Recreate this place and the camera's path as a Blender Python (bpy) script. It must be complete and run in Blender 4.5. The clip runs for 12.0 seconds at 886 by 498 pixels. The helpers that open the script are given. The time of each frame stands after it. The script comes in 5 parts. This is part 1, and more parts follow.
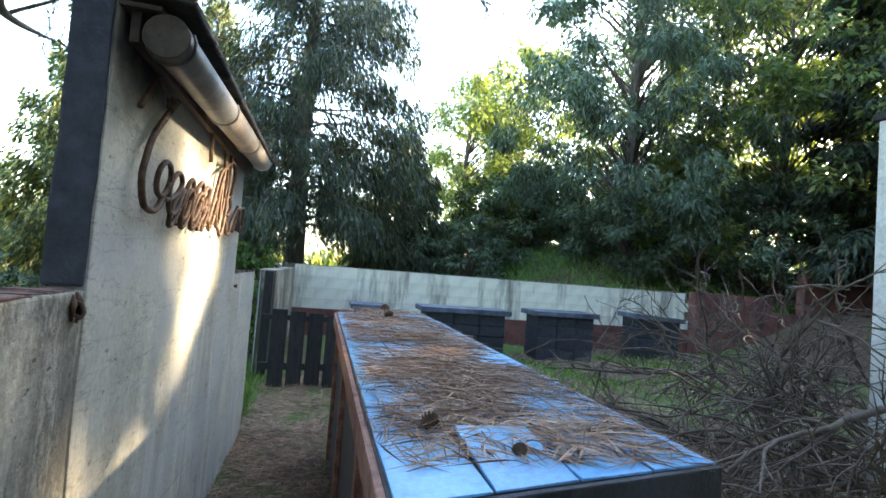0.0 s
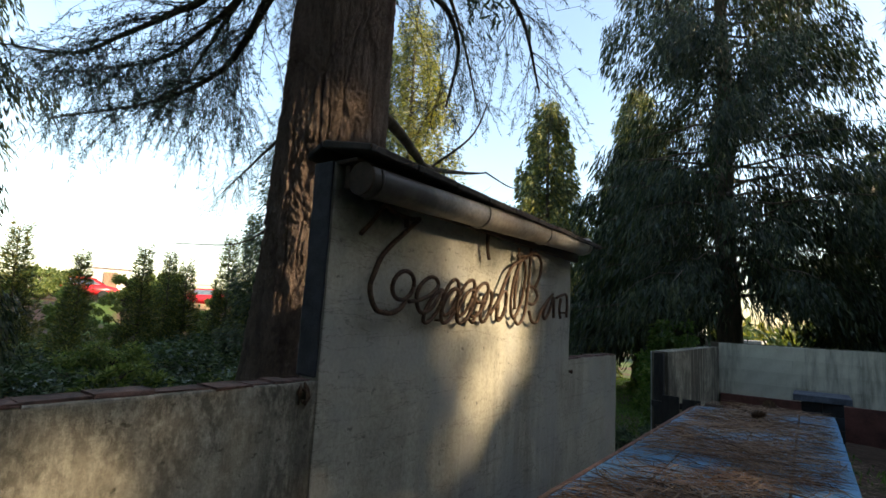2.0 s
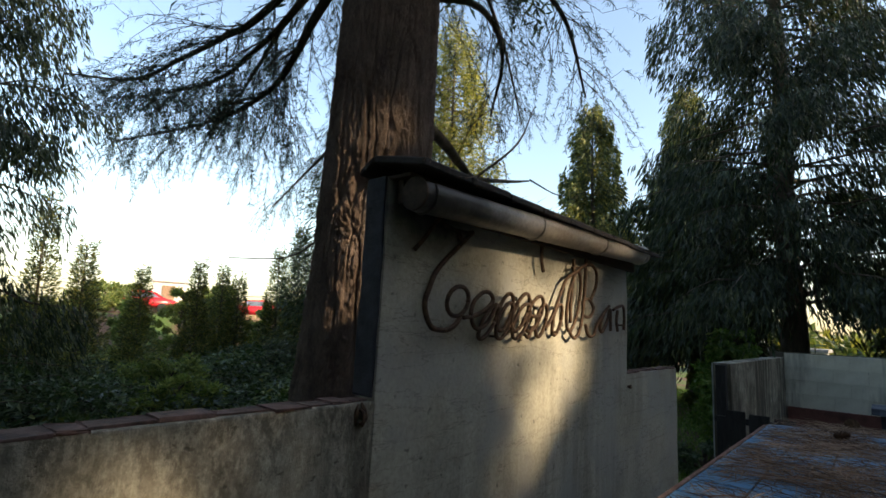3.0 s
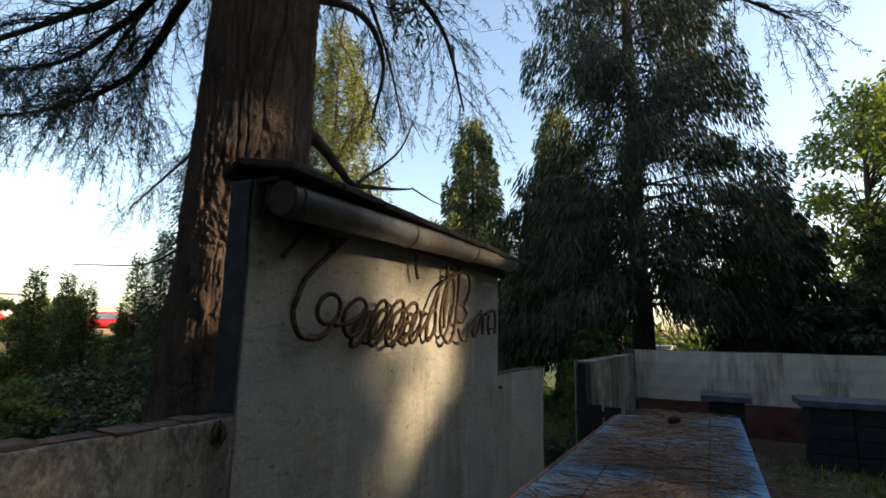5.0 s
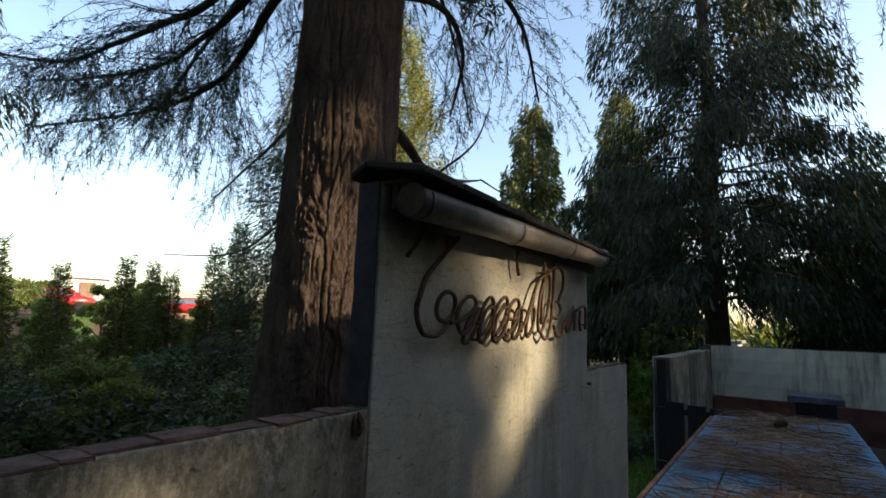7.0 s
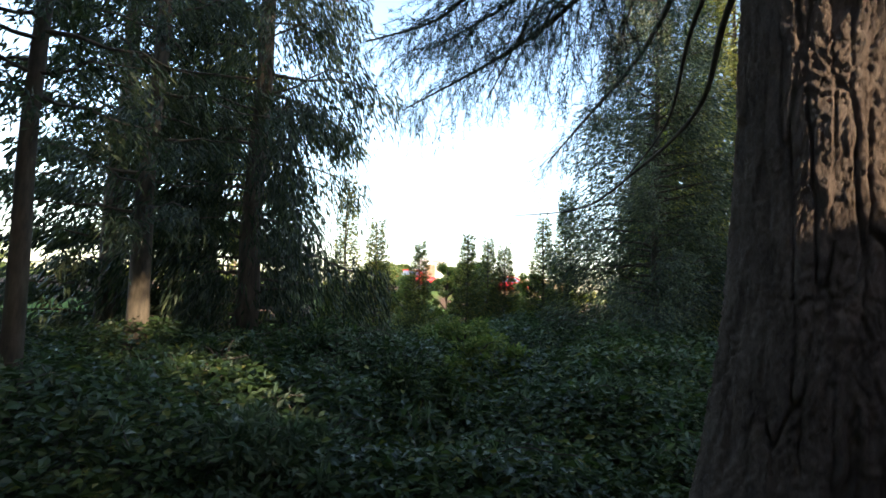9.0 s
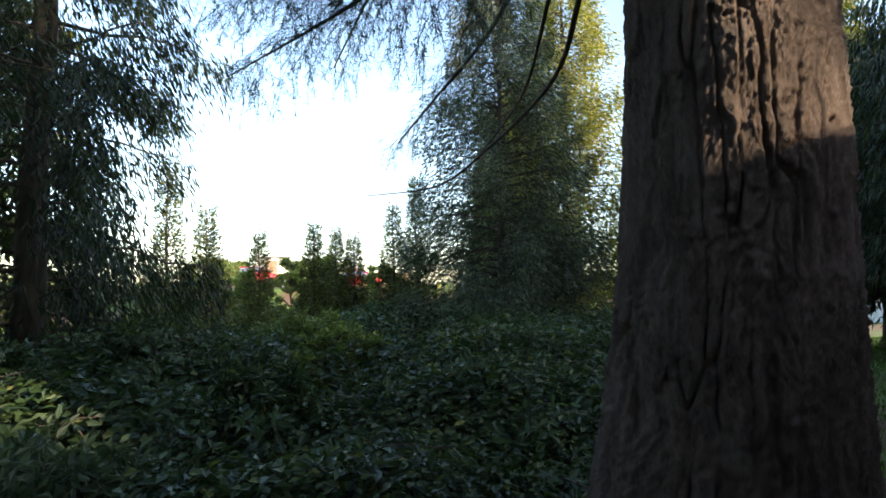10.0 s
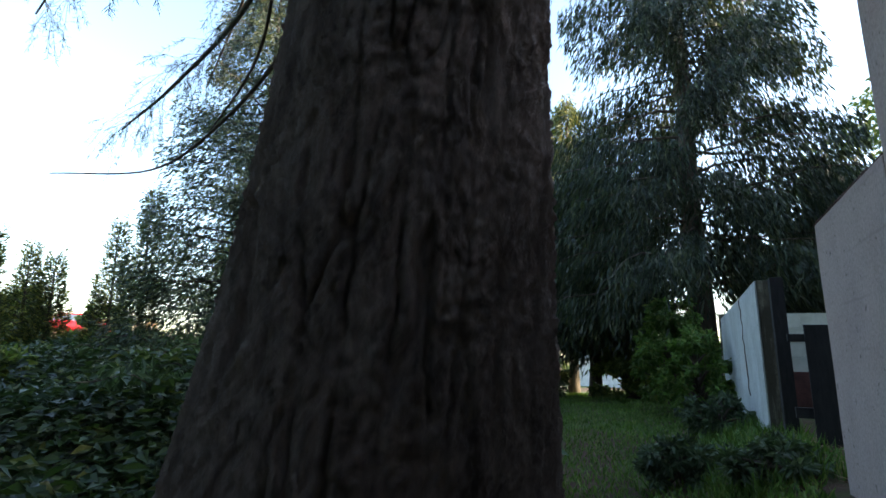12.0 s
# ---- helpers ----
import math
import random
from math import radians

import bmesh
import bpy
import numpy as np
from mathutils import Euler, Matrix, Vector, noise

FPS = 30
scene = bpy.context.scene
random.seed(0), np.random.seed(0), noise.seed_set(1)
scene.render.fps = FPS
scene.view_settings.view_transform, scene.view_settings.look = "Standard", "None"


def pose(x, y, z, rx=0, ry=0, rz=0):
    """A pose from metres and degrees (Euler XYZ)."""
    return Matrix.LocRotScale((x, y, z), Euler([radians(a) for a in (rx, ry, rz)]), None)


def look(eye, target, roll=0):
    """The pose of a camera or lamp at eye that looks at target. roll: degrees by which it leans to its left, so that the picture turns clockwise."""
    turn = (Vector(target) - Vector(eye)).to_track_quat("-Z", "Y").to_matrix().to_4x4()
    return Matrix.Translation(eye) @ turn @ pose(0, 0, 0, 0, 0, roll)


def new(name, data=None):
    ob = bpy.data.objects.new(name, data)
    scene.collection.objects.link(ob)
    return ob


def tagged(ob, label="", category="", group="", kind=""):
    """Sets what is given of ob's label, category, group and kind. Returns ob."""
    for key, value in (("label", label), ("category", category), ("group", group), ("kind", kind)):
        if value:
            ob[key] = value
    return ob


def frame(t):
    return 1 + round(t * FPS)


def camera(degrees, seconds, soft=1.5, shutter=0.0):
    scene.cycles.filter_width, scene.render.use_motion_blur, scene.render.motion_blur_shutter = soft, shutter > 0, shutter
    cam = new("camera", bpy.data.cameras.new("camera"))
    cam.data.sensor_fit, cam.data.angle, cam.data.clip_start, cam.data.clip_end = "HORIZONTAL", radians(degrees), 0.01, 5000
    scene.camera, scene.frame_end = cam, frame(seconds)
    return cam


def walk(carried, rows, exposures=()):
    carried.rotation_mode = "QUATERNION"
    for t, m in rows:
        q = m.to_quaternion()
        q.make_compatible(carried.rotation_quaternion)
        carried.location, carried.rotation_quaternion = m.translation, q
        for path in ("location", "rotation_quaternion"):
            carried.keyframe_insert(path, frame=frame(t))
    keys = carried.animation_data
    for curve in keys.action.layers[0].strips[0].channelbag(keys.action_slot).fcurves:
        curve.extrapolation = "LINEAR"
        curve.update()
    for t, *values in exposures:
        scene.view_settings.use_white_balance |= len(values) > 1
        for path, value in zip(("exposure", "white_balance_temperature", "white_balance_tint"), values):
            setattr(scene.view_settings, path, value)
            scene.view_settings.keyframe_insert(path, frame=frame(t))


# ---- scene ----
cam = camera(82.0, 12.0, soft=1.6)
PATH = [
    (0.0, pose(0.591, -1.488, 1.505, 92.64, -4.45, -13.23)),
    (0.5, pose(0.849, -1.368, 1.612, 94.37, -3.93, 0.54)),
    (1.0, pose(1.026, -1.289, 1.667, 96.12, -2.53, 16.40)),
    (1.5, pose(1.326, -1.248, 1.600, 97.65, -2.99, 28.91)),
    (2.0, pose(1.367, -1.209, 1.621, 97.72, -3.09, 35.27)),
    (2.5, pose(1.298, -1.204, 1.634, 98.55, -2.38, 40.72)),
    (4.5, pose(1.316, -1.167, 1.688, 99.12, -2.67, 31.53)),
    (5.0, pose(1.341, -1.178, 1.649, 99.66, -1.04, 27.32)),
    (5.5, pose(1.219, -1.147, 1.678, 98.75, -2.28, 27.29)),
    (6.0, pose(1.129, -1.187, 1.679, 98.55, -2.25, 28.47)),
    (6.5, pose(1.159, -1.234, 1.681, 98.65, -1.75, 30.29)),
    (8.3, pose(0.578, -1.608, 1.487, 96.44, -5.34, 54.16)),
    (8.5, pose(0.304, -1.630, 1.417, 96.20, -5.53, 59.53)),
    (9.0, pose(-0.169, -1.330, 1.284, 94.98, -2.60, 66.01)),
    (9.5, pose(-0.479, -1.249, 1.206, 94.16, 0.89, 58.98)),
    (10.0, pose(-0.755, -1.088, 1.137, 94.80, 0.35, 48.98)),
    (10.5, pose(-0.808, -0.821, 1.148, 95.16, 0.48, 39.54)),
    (11.0, pose(-0.744, -0.608, 1.034, 96.51, -0.72, 30.37)),
    (11.5, pose(-0.770, -0.430, 0.900, 98.19, -1.68, 25.48)),
    (12.0, pose(-0.855, -0.060, 0.575, 102.43, -1.49, 24.25)),
]
EXPOSURES = [(0.0, 3.9, 6400, 10), (0.6, 3.3, 6300, 10), (1.0, 3.0, 6350, 10), (1.5, 2.15, 6800, 10), (2.5, 1.5, 6850, 10), (6.7, 1.25, 6750, 11), (8.3, 1.9, 6250, 10), (9.0, 2.1, 6300, 11), (11.0, 2.1, 6300, 11), (12.0, 2.3, 6250, 10)]
walk(cam, PATH, EXPOSURES)

# ---- sky and sun ----
SUN = Vector((1.0, 0.35, 0.45)).normalized()
world = bpy.data.worlds.new("sky")
scene.world = world
world.use_nodes = True
wn = world.node_tree
sky = wn.nodes.new("ShaderNodeTexSky")
sky.sky_type = "NISHITA"
sky.sun_disc = False
sky.sun_elevation = math.asin(SUN.z)
sky.sun_rotation = math.atan2(SUN.x, SUN.y)
sky.air_density, sky.dust_density, sky.ozone_density = 1.2, 1.6, 1.0
wn.links.new(sky.outputs[0], wn.nodes["Background"].inputs[0])
wn.nodes["Background"].inputs[1].default_value = 0.15
sun_data = bpy.data.lights.new("sun", "SUN")
sun_data.energy, sun_data.angle, sun_data.color = 4.2, radians(0.9), (1.0, 0.80, 0.55)
sun = new("sun", sun_data)
sun.matrix_world = look((0, 0, 30), Vector((0, 0, 30)) - SUN)

# ---- materials ----
rng = np.random.default_rng(7)


class Nodes:
    """A small builder for node materials."""

    def __init__(self, name, rough=0.8, metal=0.0, spec=0.4):
        self.mat = bpy.data.materials.new(name)
        self.mat.use_nodes = True
        self.t = self.mat.node_tree
        self.b = self.t.nodes["Principled BSDF"]
        self.b.inputs["Roughness"].default_value = rough
        self.b.inputs["Metallic"].default_value = metal
        self.b.inputs["Specular IOR Level"].default_value = spec
        self.co = self.t.nodes.new("ShaderNodeTexCoord").outputs["Object"]

    def node(self, kind, **values):
        n = self.t.nodes.new(kind)
        for k, v in values.items():
            n.inputs[k.replace("_", " ")].default_value = v
        return n

    def link(self, a, b):
        self.t.links.new(a, b)

    def scaled(self, sx, sy, sz):
        m = self.t.nodes.new("ShaderNodeMapping")
        m.inputs["Scale"].default_value = (sx, sy, sz)
        self.link(self.co, m.inputs["Vector"])
        return m.outputs[0]

    def noise(self, scale, detail=5, rough=0.6, vec=None):
        n = self.node("ShaderNodeTexNoise", Scale=scale, Detail=detail, Roughness=rough)
        self.link(vec if vec is not None else self.co, n.inputs["Vector"])
        return n.outputs["Fac"]

    def ramp(self, fac, stops):
        r = self.t.nodes.new("ShaderNodeValToRGB")
        e = r.color_ramp.elements
        while len(e) < len(stops):
            e.new(0.5)
        for el, (p, c) in zip(e, stops):
            el.position = p
            el.color = (*c, 1) if not isinstance(c, (int, float)) else (c, c, c, 1)
        self.link(fac, r.inputs[0])
        return r.outputs[0]

    def mix(self, fac, a, b, blend="MIX"):
        m = self.t.nodes.new("ShaderNodeMix")
        m.data_type, m.blend_type = "RGBA", blend
        for src, i in ((fac, 0), (a, 6), (b, 7)):
            if isinstance(src, (int, float)):
                m.inputs[i].default_value = src
            elif isinstance(src, tuple):
                m.inputs[i].default_value = (*src, 1)
            else:
                self.link(src, m.inputs[i])
        return m.outputs[2]

    def color(self, out):
        self.link(out, self.b.inputs["Base Color"])

    def bump(self, fac, strength=0.4, dist=0.01):
        n = self.node("ShaderNodeBump", Strength=strength, Distance=dist)
        self.link(fac, n.inputs["Height"])
        self.link(n.outputs[0], self.b.inputs["Normal"])

    def random(self):
        return self.t.nodes.new("ShaderNodeObjectInfo").outputs["Random"]

    def island(self):
        return self.t.nodes.new("ShaderNodeNewGeometry").outputs["Random Per Island"]


def stained(name, base, dark, low, rough=0.85, streak=0.6, grit=0.5, spread=0.0, mould=0.0):
    """Painted render: blotches, downward streaks, pits and hairline dirt."""
    n = Nodes(name, rough)
    blot = n.ramp(n.noise(1.7, 7, 0.65), [(0.35, dark), (0.58, base)])
    runs = n.ramp(n.noise(1.0, 6, 0.7, n.scaled(9, 9, 0.7)), [(0.42 + spread, 1.0), (0.60 + spread, 0.0)])
    mask = n.ramp(n.noise(0.9, 4, 0.6), [(0.4 - spread, 0.0), (0.58 - spread, 1.0)])
    both = n.mix(1.0, runs, mask, "MULTIPLY")
    col = n.mix(n.mix(1.0, both, (streak, streak, streak), "MULTIPLY"), blot, low)
    fine = n.ramp(n.noise(60, 4, 0.7), [(0.3, 0.72), (0.6, 1.0)])
    pits = n.ramp(n.noise(26, 3, 0.5), [(0.27, 0.45), (0.34, 1.0)])
    col = n.mix(1.0, n.mix(1.0, col, fine, "MULTIPLY"), pits, "MULTIPLY")
    if mould:
        patch = n.ramp(n.noise(2.4, 6, 0.65), [(0.36, 0.0), (0.55, mould)])
        speck = n.ramp(n.noise(30, 7, 0.8, n.scaled(1, 1, 0.55)), [(0.40, 0.0), (0.55, 1.0)])
        col = n.mix(n.mix(1.0, patch, speck, "MULTIPLY"), col, low)
    # block courses ghosting through the coat
    wave = n.t.nodes.new("ShaderNodeTexWave")
    wave.wave_type, wave.bands_direction = "BANDS", "Z"
    wave.inputs["Scale"].default_value = 1.396
    wave.inputs["Distortion"].default_value = 0.35
    wave.inputs["Detail"].default_value = 4.0
    wave.inputs["Detail Scale"].default_value = 6.0
    n.link(n.co, wave.inputs["Vector"])
    line = n.ramp(wave.outputs["Fac"], [(0.0, 1.0), (0.012, 0.0)])
    part_of = n.ramp(n.noise(1.3, 3, 0.5), [(0.52, 0.0), (0.66, 0.4)])
    line = n.mix(1.0, line, part_of, "MULTIPLY")
    n.color(n.mix(line, col, low))
    n.bump(n.mix(0.35, n.mix(0.5, n.noise(45, 6, 0.7), n.noise(6, 4, 0.5)), pits), grit, 0.014)
    return n.mat


def mottled(name, a, b, scale=6.0, rough=0.8, metal=0.0, bump=0.3, fine=50.0, vary=0.0, spec=0.4, stretch=(1, 1, 1)):
    n = Nodes(name, rough, metal, spec)
    v = n.scaled(*stretch)
    col = n.ramp(n.noise(scale, 6, 0.65, v), [(0.33, a), (0.66, b)])
    if vary:
        col = n.mix(1.0, col, n.ramp(n.random(), [(0.0, 1 - vary), (1.0, 1.0)]), "MULTIPLY")
    fin = n.ramp(n.noise(fine, 4, 0.7, v), [(0.28, 0.65), (0.62, 1.0)])
    n.color(n.mix(1.0, col, fin, "MULTIPLY"))
    if bump:
        n.bump(n.noise(fine, 5, 0.7, v), bump, 0.008)
    return n.mat


def leafy(name, stops, through_col, rough=0.45, mix=0.3, spec=0.35):
    """Foliage: colour by leaf, some light coming through."""
    n = Nodes(name, rough, 0.0, spec)
    col = n.ramp(n.island(), stops)
    big = n.ramp(n.noise(0.8, 3, 0.6), [(0.3, 0.6), (0.7, 1.15)])
    col = n.mix(1.0, col, big, "MULTIPLY")
    n.color(col)
    tr = n.t.nodes.new("ShaderNodeBsdfTranslucent")
    n.link(n.mix(1.0, col, through_col, "MULTIPLY"), tr.inputs[0])
    ms = n.t.nodes.new("ShaderNodeMixShader")
    ms.inputs[0].default_value = mix
    n.link(n.b.outputs[0], ms.inputs[1])
    n.link(tr.outputs[0], ms.inputs[2])
    n.link(ms.outputs[0], n.t.nodes["Material Output"].inputs[0])
    return n.mat


M_RENDER = stained("weathered_render", (0.56, 0.52, 0.41), (0.40, 0.365, 0.28), (0.06, 0.055, 0.042), 0.9, 0.85, 0.95, 0.04, 0.75)


def dark_patch(mat, cy, cz, ry, rz, amount):
    """A darker patch with ragged edges round one spot of a surface."""
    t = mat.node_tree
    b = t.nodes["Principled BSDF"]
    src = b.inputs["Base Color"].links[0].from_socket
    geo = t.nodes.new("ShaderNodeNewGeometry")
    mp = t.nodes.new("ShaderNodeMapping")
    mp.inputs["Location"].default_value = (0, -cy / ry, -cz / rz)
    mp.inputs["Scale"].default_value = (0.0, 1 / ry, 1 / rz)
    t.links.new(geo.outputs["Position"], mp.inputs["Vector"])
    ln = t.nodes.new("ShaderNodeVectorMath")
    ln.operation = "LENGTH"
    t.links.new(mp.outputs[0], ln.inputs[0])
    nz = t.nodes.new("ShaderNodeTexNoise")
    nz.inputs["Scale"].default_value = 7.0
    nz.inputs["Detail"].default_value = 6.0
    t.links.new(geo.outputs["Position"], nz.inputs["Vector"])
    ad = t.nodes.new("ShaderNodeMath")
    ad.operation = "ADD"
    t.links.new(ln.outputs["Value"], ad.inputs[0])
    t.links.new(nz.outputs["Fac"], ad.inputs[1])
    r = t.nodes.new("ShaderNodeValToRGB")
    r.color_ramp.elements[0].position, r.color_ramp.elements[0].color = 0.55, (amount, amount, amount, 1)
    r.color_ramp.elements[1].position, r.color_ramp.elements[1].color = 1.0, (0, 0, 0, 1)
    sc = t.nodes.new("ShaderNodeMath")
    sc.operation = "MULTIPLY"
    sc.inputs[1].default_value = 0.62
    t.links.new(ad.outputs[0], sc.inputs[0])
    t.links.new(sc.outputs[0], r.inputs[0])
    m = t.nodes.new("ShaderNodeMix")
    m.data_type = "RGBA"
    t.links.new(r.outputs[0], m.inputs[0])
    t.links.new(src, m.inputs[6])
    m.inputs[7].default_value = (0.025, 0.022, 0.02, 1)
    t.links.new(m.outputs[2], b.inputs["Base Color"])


def cement_patches(mat):
    """Greyer trowelled patches and a few level hairline cracks."""
    t = mat.node_tree
    b = t.nodes["Principled BSDF"]
    src = b.inputs["Base Color"].links[0].from_socket
    geo = t.nodes.new("ShaderNodeNewGeometry")
    nz = t.nodes.new("ShaderNodeTexNoise")
    nz.inputs["Scale"].default_value, nz.inputs["Detail"].default_value = 2.3, 5.0
    t.links.new(geo.outputs["Position"], nz.inputs["Vector"])
    r = t.nodes.new("ShaderNodeValToRGB")
    r.color_ramp.elements[0].position, r.color_ramp.elements[0].color = 0.47, (0, 0, 0, 1)
    r.color_ramp.elements[1].position, r.color_ramp.elements[1].color = 0.60, (0.6, 0.6, 0.6, 1)
    t.links.new(nz.outputs["Fac"], r.inputs[0])
    m = t.nodes.new("ShaderNodeMix")
    m.data_type = "RGBA"
    t.links.new(r.outputs[0], m.inputs[0])
    t.links.new(src, m.inputs[6])
    m.inputs[7].default_value = (0.33, 0.335, 0.315, 1)
    mp = t.nodes.new("ShaderNodeMapping")
    mp.inputs["Scale"].default_value = (0.5, 0.5, 3.2)
    t.links.new(geo.outputs["Position"], mp.inputs["Vector"])
    cr = t.nodes.new("ShaderNodeTexNoise")
    cr.inputs["Scale"].default_value, cr.inputs["Detail"].default_value, cr.inputs["Roughness"].default_value = 1.1, 9.0, 0.62
    t.links.new(mp.outputs[0], cr.inputs["Vector"])
    k = t.nodes.new("ShaderNodeValToRGB")
    e = k.color_ramp.elements
    e.new(0.5)
    for el, (pos, v) in zip(e, ((0.496, 0.0), (0.500, 0.55), (0.504, 0.0))):
        el.position, el.color = pos, (v, v, v, 1)
    t.links.new(cr.outputs["Fac"], k.inputs[0])
    c = t.nodes.new("ShaderNodeMix")
    c.data_type = "RGBA"
    t.links.new(k.outputs[0], c.inputs[0])
    t.links.new(m.outputs[2], c.inputs[6])
    c.inputs[7].default_value = (0.09, 0.085, 0.07, 1)
    t.links.new(c.outputs[2], b.inputs["Base Color"])


M_SIGNRENDER = stained("weathered_sign_render", (0.50, 0.48, 0.39), (0.36, 0.345, 0.275), (0.16, 0.15, 0.11), 0.88, 0.5)
dark_patch(M_SIGNRENDER, 0.22, 2.08, 0.34, 0.16, 0.95)
cement_patches(M_SIGNRENDER)
M_BACKRENDER = stained("pinkish_render", (0.54, 0.44, 0.40), (0.46, 0.36, 0.325), (0.30, 0.24, 0.21), 0.9, 0.3, 0.3)
M_OLDWALL = stained("old_white_wall", (0.60, 0.56, 0.43), (0.36, 0.335, 0.25), (0.07, 0.063, 0.048), 0.9, 0.95, 0.8, 0.06, 0.75)
M_PALEFACE = stained("pale_painted_block", (0.66, 0.70, 0.70), (0.52, 0.56, 0.55), (0.25, 0.26, 0.23), 0.8, 0.35, 0.4)
M_REDWALL = mottled("red_painted_block", (0.085, 0.04, 0.032), (0.22, 0.088, 0.068), 3.0, 0.9, bump=0.5)
M_REDTILE = mottled("red_clay_coping", (0.075, 0.05, 0.043), (0.26, 0.145, 0.115), 18.0, 0.85, bump=0.6, vary=0.4)
M_CHARCOAL = mottled("charcoal_paint", (0.028, 0.03, 0.038), (0.062, 0.065, 0.08), 8.0, 0.7, bump=0.9, fine=25)
M_BLACKBLOCK = mottled("black_painted_block", (0.02, 0.024, 0.032), (0.05, 0.056, 0.07), 8.0, 0.65, bump=0.7, vary=0.4)
M_SLATE = mottled("grey_blue_slab", (0.035, 0.043, 0.06), (0.13, 0.155, 0.20), 5.0, 0.6, bump=0.4)
M_BLACKWOOD = mottled("black_stained_timber", (0.012, 0.012, 0.014), (0.035, 0.034, 0.036), 5.0, 0.75, bump=0.4, stretch=(6, 6, 1))
M_PIPE = mottled("grimy_white_plastic", (0.30, 0.25, 0.20), (0.62, 0.58, 0.52), 2.2, 0.45, bump=0.1)
dark_patch(M_PIPE, 0.05, 2.13, 0.55, 0.2, 0.9)
M_RUST = mottled("rusty_steel", (0.05, 0.03, 0.02), (0.14, 0.085, 0.05), 25.0, 0.65, 0.5, bump=0.5)
M_FELT = mottled("dark_roof_tile", (0.03, 0.027, 0.025), (0.085, 0.07, 0.06), 10.0, 0.85, bump=0.7)
M_SOFFIT = mottled("dark_timber", (0.05, 0.035, 0.025), (0.12, 0.085, 0.06), 6.0, 0.85, bump=0.4, stretch=(1, 0.2, 1))
M_BLUETILE = mottled("pale_blue_glazed_tile", (0.10, 0.36, 0.68), (0.16, 0.45, 0.76), 9.0, 0.32, bump=0.1, vary=0.18, spec=0.5)
M_GROUT = mottled("dark_grout", (0.015, 0.015, 0.018), (0.045, 0.042, 0.042), 12.0, 0.9)
M_TRIM = mottled("flaking_red_trim", (0.14, 0.05, 0.035), (0.34, 0.20, 0.15), 12.0, 0.8, bump=0.6)
M_BARKFAR = mottled("far_bark", (0.05, 0.04, 0.03), (0.15, 0.12, 0.085), 6.0, 0.9, bump=0.8, fine=18, stretch=(1, 1, 0.25))
M_TWIG = mottled("dead_twig", (0.06, 0.045, 0.035), (0.17, 0.13, 0.10), 12.0, 0.9)
M_WHITEPAINT = mottled("white_painted_wood", (0.55, 0.55, 0.52), (0.75, 0.75, 0.72), 5.0, 0.6, bump=0.2)
M_CONE = mottled("pine_cone_brown", (0.08, 0.045, 0.025), (0.20, 0.12, 0.07), 30.0, 0.8)
M_GLASS = mottled("dark_window", (0.02, 0.025, 0.03), (0.04, 0.045, 0.05), 2.0, 0.1, bump=0)
M_REDCAR = mottled("red_car_paint", (0.45, 0.02, 0.03), (0.55, 0.03, 0.04), 2.0, 0.25, bump=0)
M_TYRE = mottled("tyre_rubber", (0.015, 0.015, 0.015), (0.03, 0.03, 0.03), 9.0, 0.8)
M_TIMBER = mottled("weathered_fence_timber", (0.20, 0.13, 0.08), (0.34, 0.24, 0.16), 5.0, 0.85, stretch=(5, 5, 1))
M_ROOF = mottled("grey_roofing", (0.16, 0.15, 0.15), (0.26, 0.25, 0.24), 4.0, 0.8)

# deep furrowed bark: grey-brown ridges, rusty inner bark
_b = Nodes("pine_bark", 0.72, 0.0, 0.4)
_v = _b.scaled(1, 1, 0.35)
_c = _b.ramp(_b.noise(9, 7, 0.7, _v), [(0.3, (0.10, 0.07, 0.053)), (0.5, (0.24, 0.172, 0.134)), (0.72, (0.36, 0.28, 0.225))])
_c = _b.mix(_b.ramp(_b.noise(1.4, 4, 0.6), [(0.45, 0.0), (0.7, 0.4)]), _c, (0.26, 0.155, 0.11))
_c = _b.mix(1.0, _c, _b.ramp(_b.noise(55, 5, 0.75, _v), [(0.25, 0.55), (0.62, 1.0)]), "MULTIPLY")
_b.color(_c)
_b.bump(_b.mix(0.4, _b.noise(34, 9, 0.85, _v), _b.noise(120, 6, 0.8)), 1.0, 0.045)
M_BARK = _b.mat

# ground: needle litter, soil and patches of moss and grass
_g = Nodes("litter_ground", 0.95, 0.0, 0.2)
_c = _g.ramp(_g.noise(7, 8, 0.75), [(0.3, (0.055, 0.035, 0.025)), (0.55, (0.125, 0.08, 0.055)), (0.75, (0.21, 0.14, 0.10))])
_c = _g.mix(1.0, _c, _g.ramp(_g.noise(60, 6, 0.8), [(0.3, 0.45), (0.65, 1.1)]), "MULTIPLY")
_gr = _g.ramp(_g.noise(30, 6, 0.8), [(0.3, (0.035, 0.06, 0.015)), (0.7, (0.10, 0.16, 0.035))])
_far = _g.ramp(_g.noise(0.35, 5, 0.7), [(0.47, 0.0), (0.56, 1.0)])
_g.color(_g.mix(_far, _c, _gr))
_g.bump(_g.mix(0.5, _g.noise(40, 8, 0.8), _g.noise(9, 5, 0.6)), 0.9, 0.03)
M_GROUND = _g.mat

